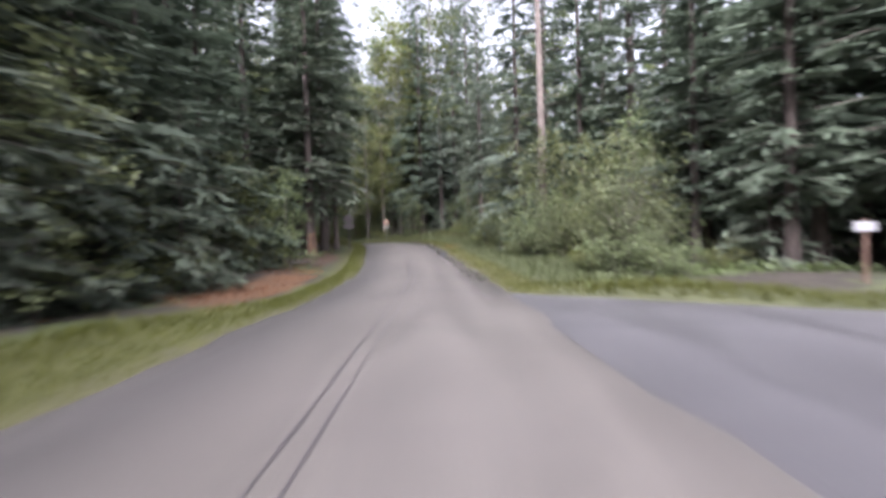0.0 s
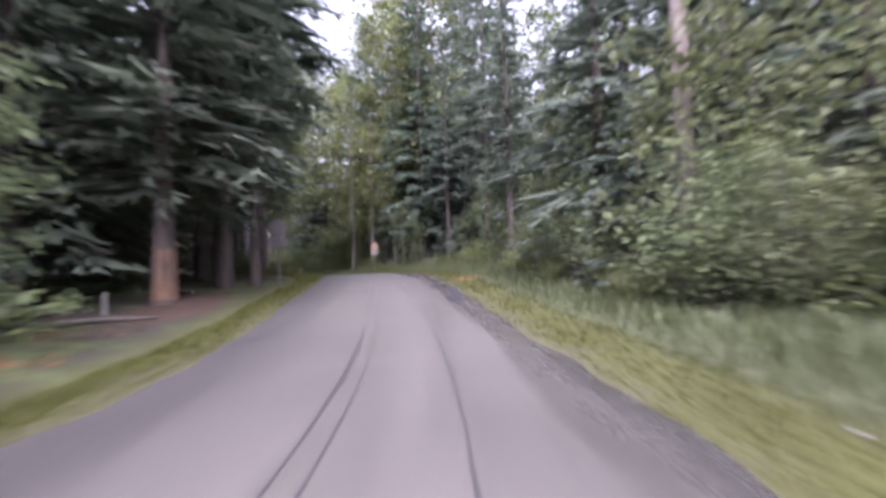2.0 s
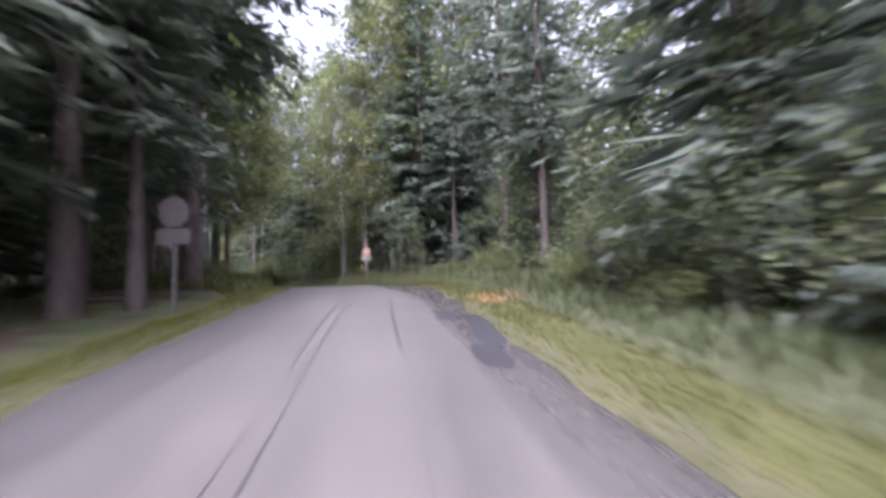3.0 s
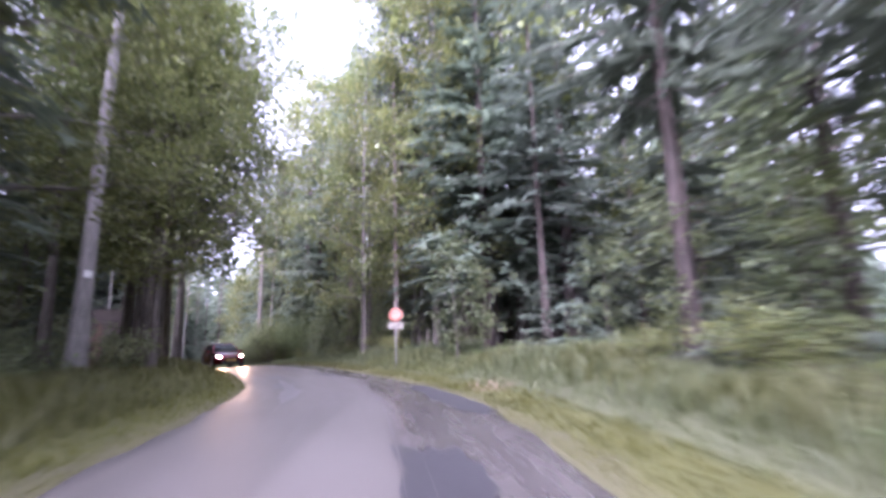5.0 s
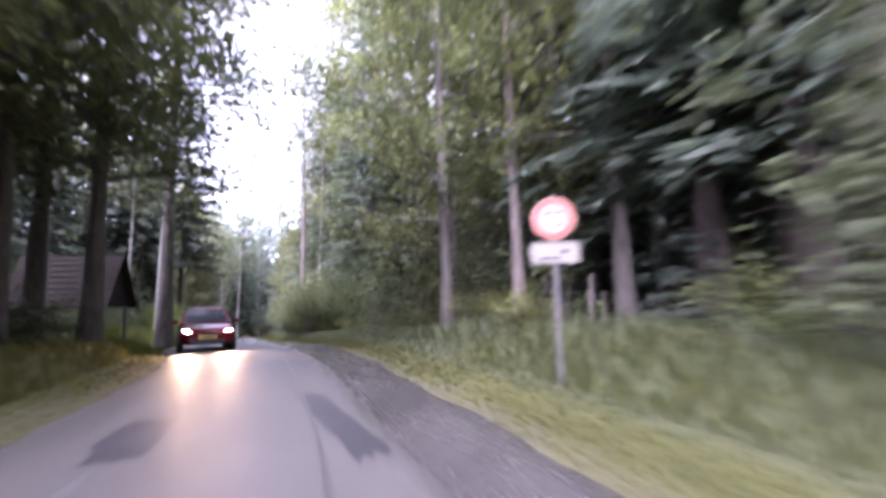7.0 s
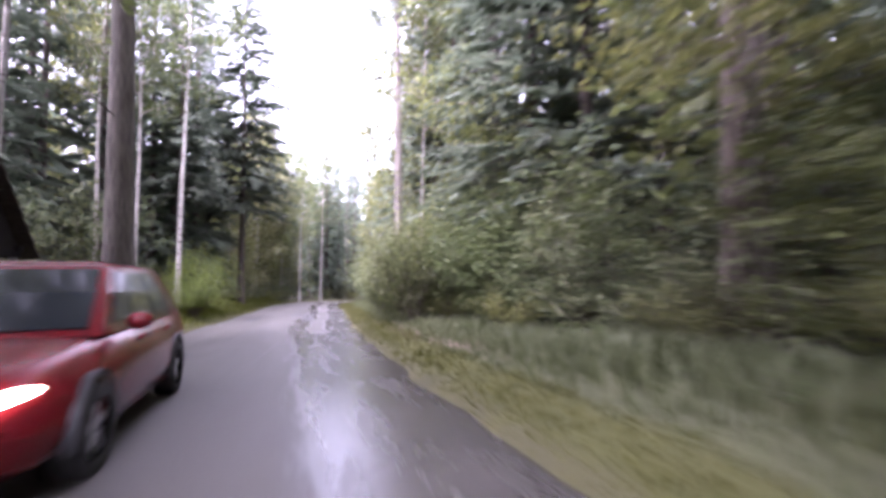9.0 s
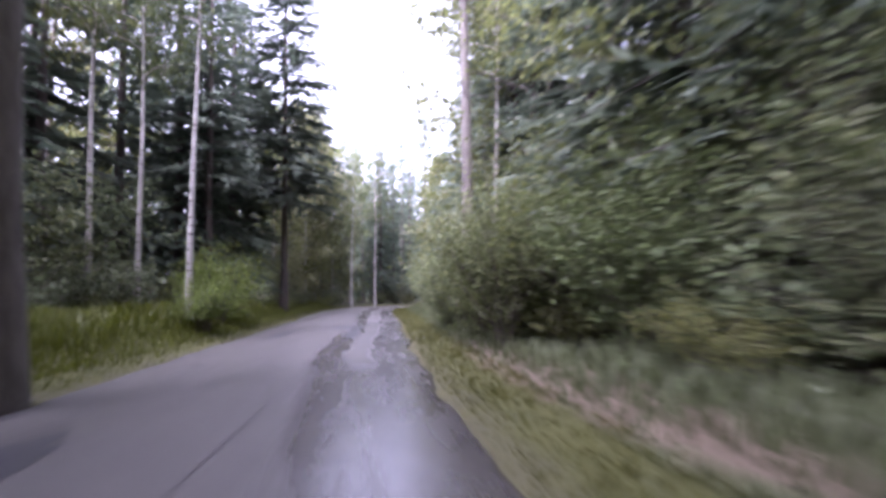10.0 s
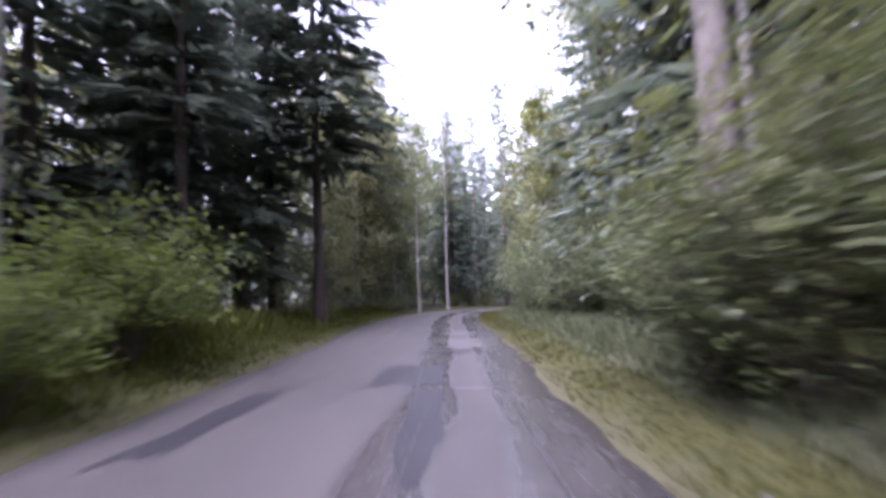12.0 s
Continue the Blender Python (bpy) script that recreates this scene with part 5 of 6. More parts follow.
def mend_at(name, x, y, long, wide, mat, seed, raised=0.004, skew=0.0):
    s, lat = along(x, y)
    return mend(name, s, lat, long, wide, mat, seed, raised, skew)


mend("asphalt_patch", 145.0, 0.5, 2.2, 1.25, M_MEND, 1)
mend("asphalt_patch", 142.2, 0.85, 3.6, 0.45, M_MEND, 21, 0.005)
mend_at("asphalt_patch", -29.3, 73.8, 3.0, 0.55, M_MEND, 2, skew=0.08)
mend("pale_scuff", 143.75, 1.4, 0.14, 0.55, M_PALE, 4, 0.011)
mend("pale_scuff", 149.2, 1.45, 2.4, 1.0, M_SCUFF, 22, 0.006)
mend("pale_scuff", 152.2, 1.35, 1.6, 1.1, M_SCUFF, 23, 0.006)
mend("asphalt_patch", 147.6, 1.0, 0.5, 1.3, M_MEND, 5, 0.008)
mend_at("asphalt_patch", -34.5, 83.0, 0.9, 1.3, M_MEND, 6)
mend_at("asphalt_patch", -20.9, 63.9, 2.6, 0.8, M_MEND, 10)
M_POLISHED = plain("polished_wet_asphalt", (0.09, 0.085, 0.082), 0.5, 0, 0.3, 3.0)
seam("polished_track", 101.5, 112.0, -1.2, -1.15, 0.55, M_POLISHED, 31, 0.006)
for s, lat, long, wide, seed in ((109.4, -1.3, 2.2, 0.7, 24), (121.3, -0.2, 1.4, 1.1, 25), (122.8, 0.8, 1.3, 0.7, 26), (130.6, -1.35, 2.4, 0.9, 27), (88.6, 1.9, 1.5, 0.5, 28), (85.4, 1.95, 1.4, 0.45, 29)):
    mend("asphalt_patch", s, lat, long, wide, M_MEND, seed, 0.005)
mend_at("asphalt_patch", -10.5, 50.9, 1.8, 0.6, M_MEND, 13)
mend_at("asphalt_patch", -8.9, 52.0, 3.6, 0.45, M_MEND, 14, skew=-0.1)
mend_at("asphalt_patch", -12.5, 56.2, 1.2, 1.6, M_MEND, 15)
mend_at("asphalt_patch", -3.3, 44.0, 7.0, 1.3, M_MEND, 16, 0.003)
mend_at("asphalt_patch", -2.9, 37.6, 2.6, 0.9, M_MEND, 17)
mend_at("asphalt_patch", -3.4, 21.4, 0.7, 0.25, M_MEND, 18, skew=1.0)
mend_at("asphalt_patch", 0.0, 27.5, 3.4, 0.5, M_MEND, 19, skew=0.1)

# ---- signs ----
M_STEEL = plain("galvanised_steel", (0.22, 0.21, 0.2), 0.45, 0.6)
M_SIGNBACK = plain("weathered_sign_back", (0.09, 0.078, 0.075), 0.6, 0.2)
M_RED = plain("faded_sign_red", (0.34, 0.085, 0.06), 0.4, 0, 0.15)
M_CREAM = plain("sign_white", (0.25, 0.232, 0.165), 0.4, 0, 0.06)
M_PLATE = plain("plate_white", (0.225, 0.203, 0.163), 0.4, 0, 0.06)
M_BLACK = plain("black_print", (0.05, 0.05, 0.055), 0.5)
M_POST = plain("grey_wood", (0.2, 0.17, 0.145), 0.85)


def disc(shape, radius, depth, y, z, n=40, inner=0.0):
    """A round plate or ring that faces -y."""
    t = np.linspace(0, 2 * np.pi, n, endpoint=False)
    ring = np.stack([np.cos(t), 0 * t, np.sin(t)], axis=-1)
    o = np.array([0, y, z])
    loops = [o + ring * radius, o + ring * radius + (0, depth, 0)]
    i = np.arange(n)
    k = (i + 1) % n
    if inner:
        loops = [o + ring * inner, o + ring * radius, o + ring * radius + (0, depth, 0), o + ring * inner + (0, depth, 0)]
        q = np.vstack([np.stack([a * n + i, b * n + i, b * n + k, a * n + k], axis=-1) for a, b in ((0, 1), (1, 2), (2, 3), (3, 0))])
        shape.add(np.vstack(loops), q[:, ::-1])
    else:
        shape.add(np.vstack(loops), np.stack([i, i + n, k + n, k], axis=-1))
        shape.add(loops[0], [list(range(n))])
        shape.add(loops[1][::-1], [list(range(n))])


def rounded_plate(shape, w, h, y, depth, z, r=0.04, inner=0.0):
    pts = []
    for cx, cz, a0 in ((w / 2 - r, h / 2 - r, 0), (-w / 2 + r, h / 2 - r, 90), (-w / 2 + r, -h / 2 + r, 180), (w / 2 - r, -h / 2 + r, 270)):
        for a in range(0, 91, 18):
            pts.append((cx + r * math.cos(radians(a0 + a)), cz + r * math.sin(radians(a0 + a))))
    pts = np.array(pts)
    n = len(pts)
    front = np.stack([pts[:, 0], np.full(n, y), pts[:, 1] + z], axis=-1)
    back = front + (0, depth, 0)
    i = np.arange(n)
    k = (i + 1) % n
    if inner:
        scale = np.array([(w - 2 * inner) / w, 1, (h - 2 * inner) / h])
        fi = (front - (0, y, z)) * scale + (0, y, z)
        shape.add(np.vstack([front, fi, back, fi + (0, depth, 0)]), np.vstack([np.stack([i, k, n + k, n + i], axis=-1), np.stack([i, 2 * n + i, 2 * n + k, k], axis=-1), np.stack([n + i, n + k, 3 * n + k, 3 * n + i], axis=-1)]))
    else:
        shape.add(np.vstack([front, back]), np.stack([i, i + n, k + n, k], axis=-1))
        shape.add(front, [list(range(n))])
        shape.add(back[::-1], [list(range(n))])


def road_sign(x, y, turn, centre, label, printed):
    """A round prohibition sign over a rectangular plate on a post; it faces -y before its turn."""
    z0 = ground_z(x, y)
    h = centre - z0
    sign = thing("road_sign", pose(x, y, z0, 0, 0, turn), label, "road sign", "prohibition signs")
    g = Shape()
    g.tube([(0, 0.05, -0.3), (0, 0.05, h + 0.33)], [0.038, 0.038], 14, True)
    part("post", g, M_STEEL if printed else M_SIGNBACK, sign, "grey steel post", True)
    g = Shape()
    disc(g, 0.3, 0.012, -0.006, h)
    face = part("sign_disc", g, M_CREAM if printed else M_SIGNBACK, sign)
    if not printed:
        g = Shape()
        disc(g, 0.297, 0.003, -0.010, h)
        part("disc_back", g, M_SIGNBACK, face, "weathered grey back of the round sign")
    g = Shape()
    if printed:
        disc(g, 0.292, 0.004, -0.0105, h, 44, 0.205)
        part("red_ring", g, M_RED, face, "faded red border ring")
        for bx, bz, bw, bh, _ in ((-0.075, 0.075, 0.10, 0.032, 6), (0.075, 0.085, 0.09, 0.028, 10), (0.08, -0.09, 0.06, 0.035, 12)):
            g = Shape()
            g.box((bx - bw / 2, -0.0125, h + bz - bh / 2), (bx + bw / 2, -0.0065, h + bz + bh / 2))
            part("printed_bar", g, M_BLACK, face)
    g = Shape()
    rounded_plate(g, 0.66, 0.31, -0.006, 0.012, h - 0.475)
    plate = part("sign_plate", g, M_PLATE if printed else M_SIGNBACK, sign, "pale rectangular plate" if printed else "")
    if printed:
        g = Shape()
        rounded_plate(g, 0.63, 0.28, -0.009, 0.002, h - 0.475, 0.035, 0.012)
        part("plate_border", g, M_BLACK, plate, "thin dark border line")
        for bx, bz, bw, bh in ((-0.07, -0.075, 0.27, 0.035), (0.13, 0.015, 0.1, 0.055)):
            g = Shape()
            g.box((bx - bw / 2, -0.0095, h - 0.475 + bz - bh / 2), (bx + bw / 2, -0.0065, h - 0.475 + bz + bh / 2))
            part("printed_bar", g, M_BLACK, plate)
    for dz in (0.14, -0.14, -0.47):
        g = Shape()
        g.box((-0.055, 0.004, h + dz - 0.015), (0.055, 0.095, h + dz + 0.015))
        part("clamp", g, M_STEEL, sign)
    return sign


road_sign(-6.38, 53.51, 8, 3.36, "red-ringed round sign over a white plate on a grey post", True)
road_sign(-5.86, 29.33, 2, 2.68, "weathered grey back of a round sign and plate", False)

for x, y, tall in ((-5.65, 58.6, 1.35), (-5.35, 58.9, 0.95)):
    stub = thing("wooden_post", pose(x, y, ground_z(x, y), 2, -2, 40 * x), "weathered pale wooden post among the undergrowth", "post", "wooden posts")
    g = Shape()
    g.tube([(0, 0, -0.3), (0, 0, tall * 0.6), (0.02, 0, tall)], [0.075, 0.07, 0.06], 9, True)
    part("peg", g, M_POST, stub, smooth=True)

notice = thing("notice_board", pose(9.4, 10.4, ground_z(9.4, 10.4), 0, 0, -42), "small white notice on a brown wooden post", "sign")
g = Shape()
g.tube([(0, 0.05, -0.3), (0, 0.05, 1.45)], [0.045, 0.04], 8, True)
part("post", g, plain("brown_wood", (0.12, 0.07, 0.05), 0.85), notice, "dark brown wooden post")
g = Shape()
rounded_plate(g, 0.38, 0.22, -0.012, 0.02, 1.28, 0.02)
board = part("board", g, plain("greyed_white_board", (0.3, 0.29, 0.3), 0.6), notice, "white board")
for dz, w in ((0.055, 0.24), (0.0, 0.28), (-0.055, 0.2)):
    g = Shape()
    g.box((-w / 2, -0.0155, 1.28 + dz - 0.014), (w / 2, -0.0125, 1.28 + dz + 0.014))
    part("printed_bar", g, plain("grey_print", (0.35, 0.35, 0.36), 0.6), board)

# ---- roofed wooden shelter among the trees ----
M_ROOF = plain("mossy_roof_boards", (0.055, 0.042, 0.034), 0.9, 0, 0.45, 1.5)
M_DARKWOOD = plain("black_stained_wood", (0.03, 0.026, 0.028), 0.8)
M_PALEWOOD = plain("pale_post_wood", (0.27, 0.25, 0.235), 0.85)
RIDGE = math.degrees(math.atan2(-0.34, -0.94))
shelter = thing("wooden_shelter", pose(-24.7, 63.1, ground_z(-24.7, 63.1), 0, 0, RIDGE), "small shelter with a steep mossy brown roof", "shelter")
EAVE, TOP, HALF, LONG = 1.85, 3.9, 0.95, 3.7
for sx in (-1, 1):
    for k in range(9):
        u0, u1 = k / 9, (k + 1.12) / 9
        g = Shape()
        a = np.array([[-0.25, sx * HALF * 1.12 * (1 - u), EAVE - 0.15 + (TOP + 0.05 - EAVE + 0.15) * u] for u in (u0, min(1.0, u1))])
        lift = np.array([0, sx * 0.03, 0.012])
        v = np.vstack([a + lift * 1.6 * np.array([[1.0], [0.3]]), a + (LONG + 0.4, 0, 0) + lift * 1.6 * np.array([[1.0], [0.3]])])
        w = v - (0, sx * 0.022, 0.012)
        g.add(np.vstack([v, w]), [(0, 1, 3, 2), (4, 6, 7, 5), (0, 2, 6, 4), (1, 5, 7, 3), (0, 4, 5, 1), (2, 3, 7, 6)])
        part("roof_board", g, M_ROOF, shelter)
g = Shape()
g.box((-0.27, -0.08, TOP + 0.0), (LONG + 0.17, 0.08, TOP + 0.07))
part("ridge_cap", g, M_ROOF, shelter)
for end in (0.0, LONG - 0.05):
    for k in range(10):
        y0, y1 = -HALF + 2 * HALF * k / 10 + 0.006, -HALF + 2 * HALF * (k + 1) / 10 - 0.006
        z0, z1 = (EAVE - 0.1 + (TOP - EAVE) * (1 - abs(y) / HALF) for y in (y0, y1))
        g = Shape()
        b = EAVE - 0.12
        v = np.array([(end + dx, y, z) for dx in (0, 0.025) for y, z in ((y0, b), (y1, b), (y1, max(z1, b + 0.02)), (y0, max(z0, b + 0.02)))])
        g.add(v, [(0, 3, 2, 1), (4, 5, 6, 7), (0, 1, 5, 4), (2, 3, 7, 6), (1, 2, 6, 5), (0, 4, 7, 3)])
        part("gable_board", g, M_DARKWOOD, shelter, "black-stained board")
for px in (0.08, LONG - 0.08):
    for py in (-HALF + 0.1, HALF - 0.1):
        g = Shape()
        g.tube([(px, py, -0.3), (px, py, EAVE + 0.05)], [0.07, 0.065], 8, True)
        part("post", g, M_PALEWOOD if px < 1 else M_DARKWOOD, shelter, smooth=True)
for py in (-HALF + 0.1, HALF - 0.1):
    g = Shape()
    g.box((-0.1, py - 0.05, EAVE - 0.02), (LONG + 0.1, py + 0.05, EAVE + 0.1))
    part("beam", g, M_DARKWOOD, shelter)

# ---- stump, paint mark, small things on the verge ----
M_STUMP = bark("rotten_stump", (0.07, 0.045, 0.035), (0.3, 0.2, 0.15))
rng = np.random.default_rng(77)
stump = thing("tree_stump", pose(-14.9, 46.9, ground_z(-14.9, 46.9) - 0.05), "broken reddish brown tree stump in the grass", "stump")
g = Shape()
n = 22
t = np.linspace(0, 2 * np.pi, n, endpoint=False)
tops = 1.15 + 0.5 * rng.random(n) * (np.cos(t) + 1.2) - 0.25
rings = []
for frac, rad in ((0.0, 0.72), (0.25, 0.55), (0.6, 0.5), (1.0, 0.46)):
    rings.append(np.stack([np.cos(t) * rad * (1 + 0.12 * np.sin(5 * t)), np.sin(t) * rad * 0.8, tops * frac], axis=-1))
rings.append(np.stack([np.cos(t) * 0.36, np.sin(t) * 0.28, tops * 0.93], axis=-1))
rings.append(np.stack([np.cos(t) * 0.2, np.sin(t) * 0.15, 0 * t + 0.55], axis=-1))
i = np.arange(n)
k = (i + 1) % n
g.add(np.vstack(rings), np.vstack([np.stack([a * n + i, a * n + k, (a + 1) * n + k, (a + 1) * n + i], axis=-1) for a in range(5)]))
g.add(rings[-1], [list(range(n))])
part("shell", g, M_STUMP, stump, smooth=False)
for j in range(5):
    az = 1.2 * j + rng.random()
    g = Shape()
    g.tube([(math.cos(az) * 0.5, math.sin(az) * 0.4, 0.25), (math.cos(az) * 0.95, math.sin(az) * 0.8, 0.1), (math.cos(az) * 1.3, math.sin(az) * 1.1, -0.1)], [0.13, 0.08, 0.03], 6)
    part("root", g, M_STUMP, stump)

marked = [o for o in scene.objects if "white mark" in str(o.get("label", ""))][0]
g = Shape()
inv = marked.matrix_basis.inverted()
arc = []
for a in np.linspace(-0.38, 0.38, 7):
    ang = math.atan2(-0.66, 0.75) + a
    for dz in (-0.1, 0.1):
        for rad in (0.262, 0.272):
            arc.append(inv @ Vector((marked.matrix_basis.translation.x + 0.02 + rad * math.cos(ang), marked.matrix_basis.translation.y + rad * math.sin(ang), 4.3 + dz)))
q = []
for a in range(6):
    b = 4 * a
    q += [(b + 1, b + 5, b + 7, b + 3), (b, b + 2, b + 6, b + 4), (b + 2, b + 3, b + 7, b + 6), (b, b + 4, b + 5, b + 1)]
g.add(np.array(arc), q)
part("paint_mark", g, plain("white_paint", (0.8, 0.79, 0.76), 0.6), marked, "white painted square")

M_STONE = plain("pale_stone", (0.18, 0.172, 0.16), 0.85)


def stone(x, y, size, seed, mat=M_STONE, label="small pale stone on the grassy verge"):
    bm = bmesh.new()
    bmesh.ops.create_icosphere(bm, subdivisions=2, radius=1.0)
    for v in bm.verts:
        v.co *= 1 + 0.28 * noise.noise(v.co * 1.4 + Vector((seed, 0, 0)))
        v.co.z *= 0.6
    me = bpy.data.meshes.new("stone")
    bm.to_mesh(me)
    bm.free()
    me.materials.append(mat)
    ob = new("stone", me)
    ob.matrix_basis = pose(x, y, ground_z(x, y) + size * 0.3, 0, 0, 50 * seed) @ Matrix.Diagonal((size, size, size, 1))
    return tagged(ob, label, "stone", "verge stones")


stone(2.52, 16.87, 0.032, 1)
stone(-23.9, 76.0, 0.035, 2)
stone(1.9, 13.4, 0.04, 3)
stone(-24.3, 74.6, 0.04, 4)
stone(-26.3, 78.5, 0.03, 5)

stake = thing("marker_stake", pose(-7.2, 23.2, ground_z(-7.2, 23.2), 3, 2, 20), "short pale wooden stake in the forest floor", "stake")
g = Shape()
g.tube([(0, 0, -0.2), (0, 0, 0.42), (0.0, 0, 0.47)], [0.045, 0.045, 0.02], 8, True)
part("peg", g, M_PALEWOOD, stake)

# fallen branches on the bare forest floor
M_DEADWOOD = bark("dead_wood", (0.05, 0.042, 0.036), (0.15, 0.13, 0.11))
for x, y, turn, long in ((-6.6, 22.5, 30, 1.6), (-7.6, 20.6, 100, 2.2), (-8.3, 30.6, 75, 1.9), (-7.4, 26.2, 150, 1.4)):
    log = thing("fallen_branch", pose(x, y, ground_z(x, y) + 0.05, 0, 0, turn), "grey dead branch lying on the forest floor", "branch", "fallen branches")
    g = Shape()
    g.tube([(-long / 2, 0, 0), (-long / 6, 0.08, 0.03), (long / 4, -0.04, 0.02), (long / 2, 0.1, 0.0)], [0.06, 0.05, 0.04, 0.02], 7, True)
    part("stick", g, M_DEADWOOD, log, smooth=True)

# ---- red car on the road, lights on ----
M_CARRED = plain("red_car_paint", (0.15, 0.009, 0.013), 0.2, 0.2, 0.1, 2.0)
M_TRIM = plain("black_plastic", (0.02, 0.02, 0.022), 0.5)
M_TYRE = plain("tyre_rubber", (0.018, 0.018, 0.018), 0.85)
M_RIM = plain("silver_rim", (0.5, 0.5, 0.52), 0.3, 0.8)
M_GLASSDARK, gn, gl, gs = surface("car_glass", 0.1)
gs.inputs["Base Color"].default_value = (0.02, 0.024, 0.028, 1)
gs.inputs["Specular IOR Level"].default_value = 0.3
M_LAMP, gn, gl, gs = surface("lit_headlight", 0.2)
gs.inputs["Base Color"].default_value = (0.9, 0.85, 0.75, 1)
gs.inputs["Emission Color"].default_value = (1.0, 0.82, 0.55, 1)
gs.inputs["Emission Strength"].default_value = 9.0
M_TAIL = plain("red_lens", (0.3, 0.01, 0.01), 0.15)
M_YELLOW = plain("plate_yellow", (0.75, 0.5, 0.1), 0.4, 0, 0.05)


def build_car(s, lat):
    p = road_top(s, lat)
    q = road_top(s - 1, lat)
    d = q - p
    car = thing("red_car", pose(p[0], p[1], p[2], math.degrees(math.atan2(d[2], 1.0)), 0, math.degrees(math.atan2(-d[0], d[1]))), "red hatchback with lit headlights on the road", "car")

    def section(y, w, z0, z1, tuck):
        """Half outlines of the body across the car."""
        return np.array([(x, y, z) for x, z in ((-w * 0.8, z0), (-w * 0.97, z0 + 0.06), (-w, z0 + 0.22), (-w, z0 + 0.62 * (z1 - z0)), (-w * tuck, z1 - 0.03), (-w * tuck * 0.8, z1), (0, z1 + 0.02), (w * tuck * 0.8, z1), (w * tuck, z1 - 0.03), (w, z0 + 0.62 * (z1 - z0)), (w, z0 + 0.22), (w * 0.97, z0 + 0.06), (w * 0.8, z0))])

    rows = [section(*v) for v in ((-2.0, 0.70, 0.34, 0.80, 0.92), (-1.95, 0.80, 0.26, 0.9, 0.93), (-1.6, 0.85, 0.22, 0.95, 0.94), (-0.8, 0.865, 0.2, 0.93, 0.95), (0.2, 0.865, 0.2, 0.92, 0.95), (0.95, 0.86, 0.2, 0.9, 0.93), (1.45, 0.84, 0.2, 0.82, 0.9), (1.8, 0.79, 0.22, 0.72, 0.86), (1.97, 0.68, 0.26, 0.62, 0.8), (2.02, 0.58, 0.32, 0.54, 0.75))]
    n, m = len(rows), len(rows[0])
    i = np.arange(n * m).reshape(n, m)
    g = Shape()
    g.add(np.vstack(rows), np.vstack([np.stack([i[:-1, :-1], i[1:, :-1], i[1:, 1:], i[:-1, 1:]], axis=-1).reshape(-1, 4), np.stack([i[:-1, -1], i[1:, -1], i[1:, 0], i[:-1, 0]], axis=-1)]))
    g.add(rows[0][::-1], [list(range(m))])
    g.add(rows[-1], [list(range(m))])
    body = part("body", g, M_CARRED, car, "glossy red bodywork", True)
    low = np.array([(-0.79, 0.98), (-0.81, 0.4), (-0.81, -1.2), (-0.76, -1.85), (0.76, -1.85), (0.81, -1.2), (0.81, 0.4), (0.79, 0.98)])
    high = np.array([(-0.56, 0.12), (-0.6, -0.1), (-0.6, -0.9), (-0.56, -1.42), (0.56, -1.42), (0.6, -0.9), (0.6, -0.1), (0.56, 0.12)])
    mid = low * 0.45 + high * 0.55
    g = Shape()
    layers = [np.c_[low, np.full(8, 0.9)], np.c_[mid * (1.02, 1.0), np.full(8, 1.2)], np.c_[high, np.full(8, 1.43)], np.c_[high * (0.8, 0.85) + (0, -0.08), np.full(8, 1.48)]]
    i = np.arange(8)
    k = (i + 1) % 8
    g.add(np.vstack(layers), np.vstack([np.stack([a * 8 + k, a * 8 + i, (a + 1) * 8 + i, (a + 1) * 8 + k], axis=-1) for a in range(3)]))
    g.add(layers[-1][::-1], [list(range(8))])
    part("cabin", g, M_CARRED, car, "red roof and pillars")

    def pane(name, a, b, u0, u1, v0, v1):
        """Glass let on to the cabin between two of its corners."""
        lo, hi = np.c_[low, np.full(8, 0.9)], np.c_[high, np.full(8, 1.43)]
        mi = np.c_[mid * (1.02, 1.0), np.full(8, 1.2)]

        def at(u, v):
            f = [e[a] * (1 - u) + e[b] * u for e in (lo, mi, hi)]
            return f[0] * (1 - v / 0.57) + f[1] * v / 0.57 if v < 0.57 else f[1] * (1 - (v - 0.57) / 0.43) + f[2] * (v - 0.57) / 0.43

        pts = np.array([at(u, v) for v in (v0, 0.57, v1) for u in (u0, (u0 + u1) / 2, u1)])
        nrm = np.cross(pts[2] - pts[0], pts[6] - pts[0])
        nrm /= np.linalg.norm(nrm)
        if np.dot(nrm[:2], pts.mean(axis=0)[:2] - (0, -0.4)) < 0:
            nrm = -nrm
        g = Shape()
        front, back = pts + nrm * 0.014, pts + nrm * 0.003
        quads = [(0, 1, 4, 3), (1, 2, 5, 4), (3, 4, 7, 6), (4, 5, 8, 7)]
        rim = [0, 1, 2, 5, 8, 7, 6, 3]
        g.add(np.vstack([front, back]), quads + [(rim[j], rim[(j + 1) % 8], 9 + rim[(j + 1) % 8], 9 + rim[j]) for j in range(8)])
        part(name, g, M_GLASSDARK, car, "dark reflective glass")

    pane("windscreen", 7, 0, 0.06, 0.94, 0.08, 0.94)
    pane("rear_window", 3, 4, 0.1, 0.9, 0.2, 0.9)
    pane("side_window", 0, 1, 0.3, 1.0, 0.14, 0.9)
    pane("side_window", 1, 2, 0.03, 0.48, 0.12, 0.9)
    pane("side_window", 1, 2, 0.53, 0.97, 0.12, 0.9)
    pane("side_window", 6, 7, 0.0, 0.7, 0.14, 0.9)
    pane("side_window", 5, 6, 0.03, 0.48, 0.12, 0.9)
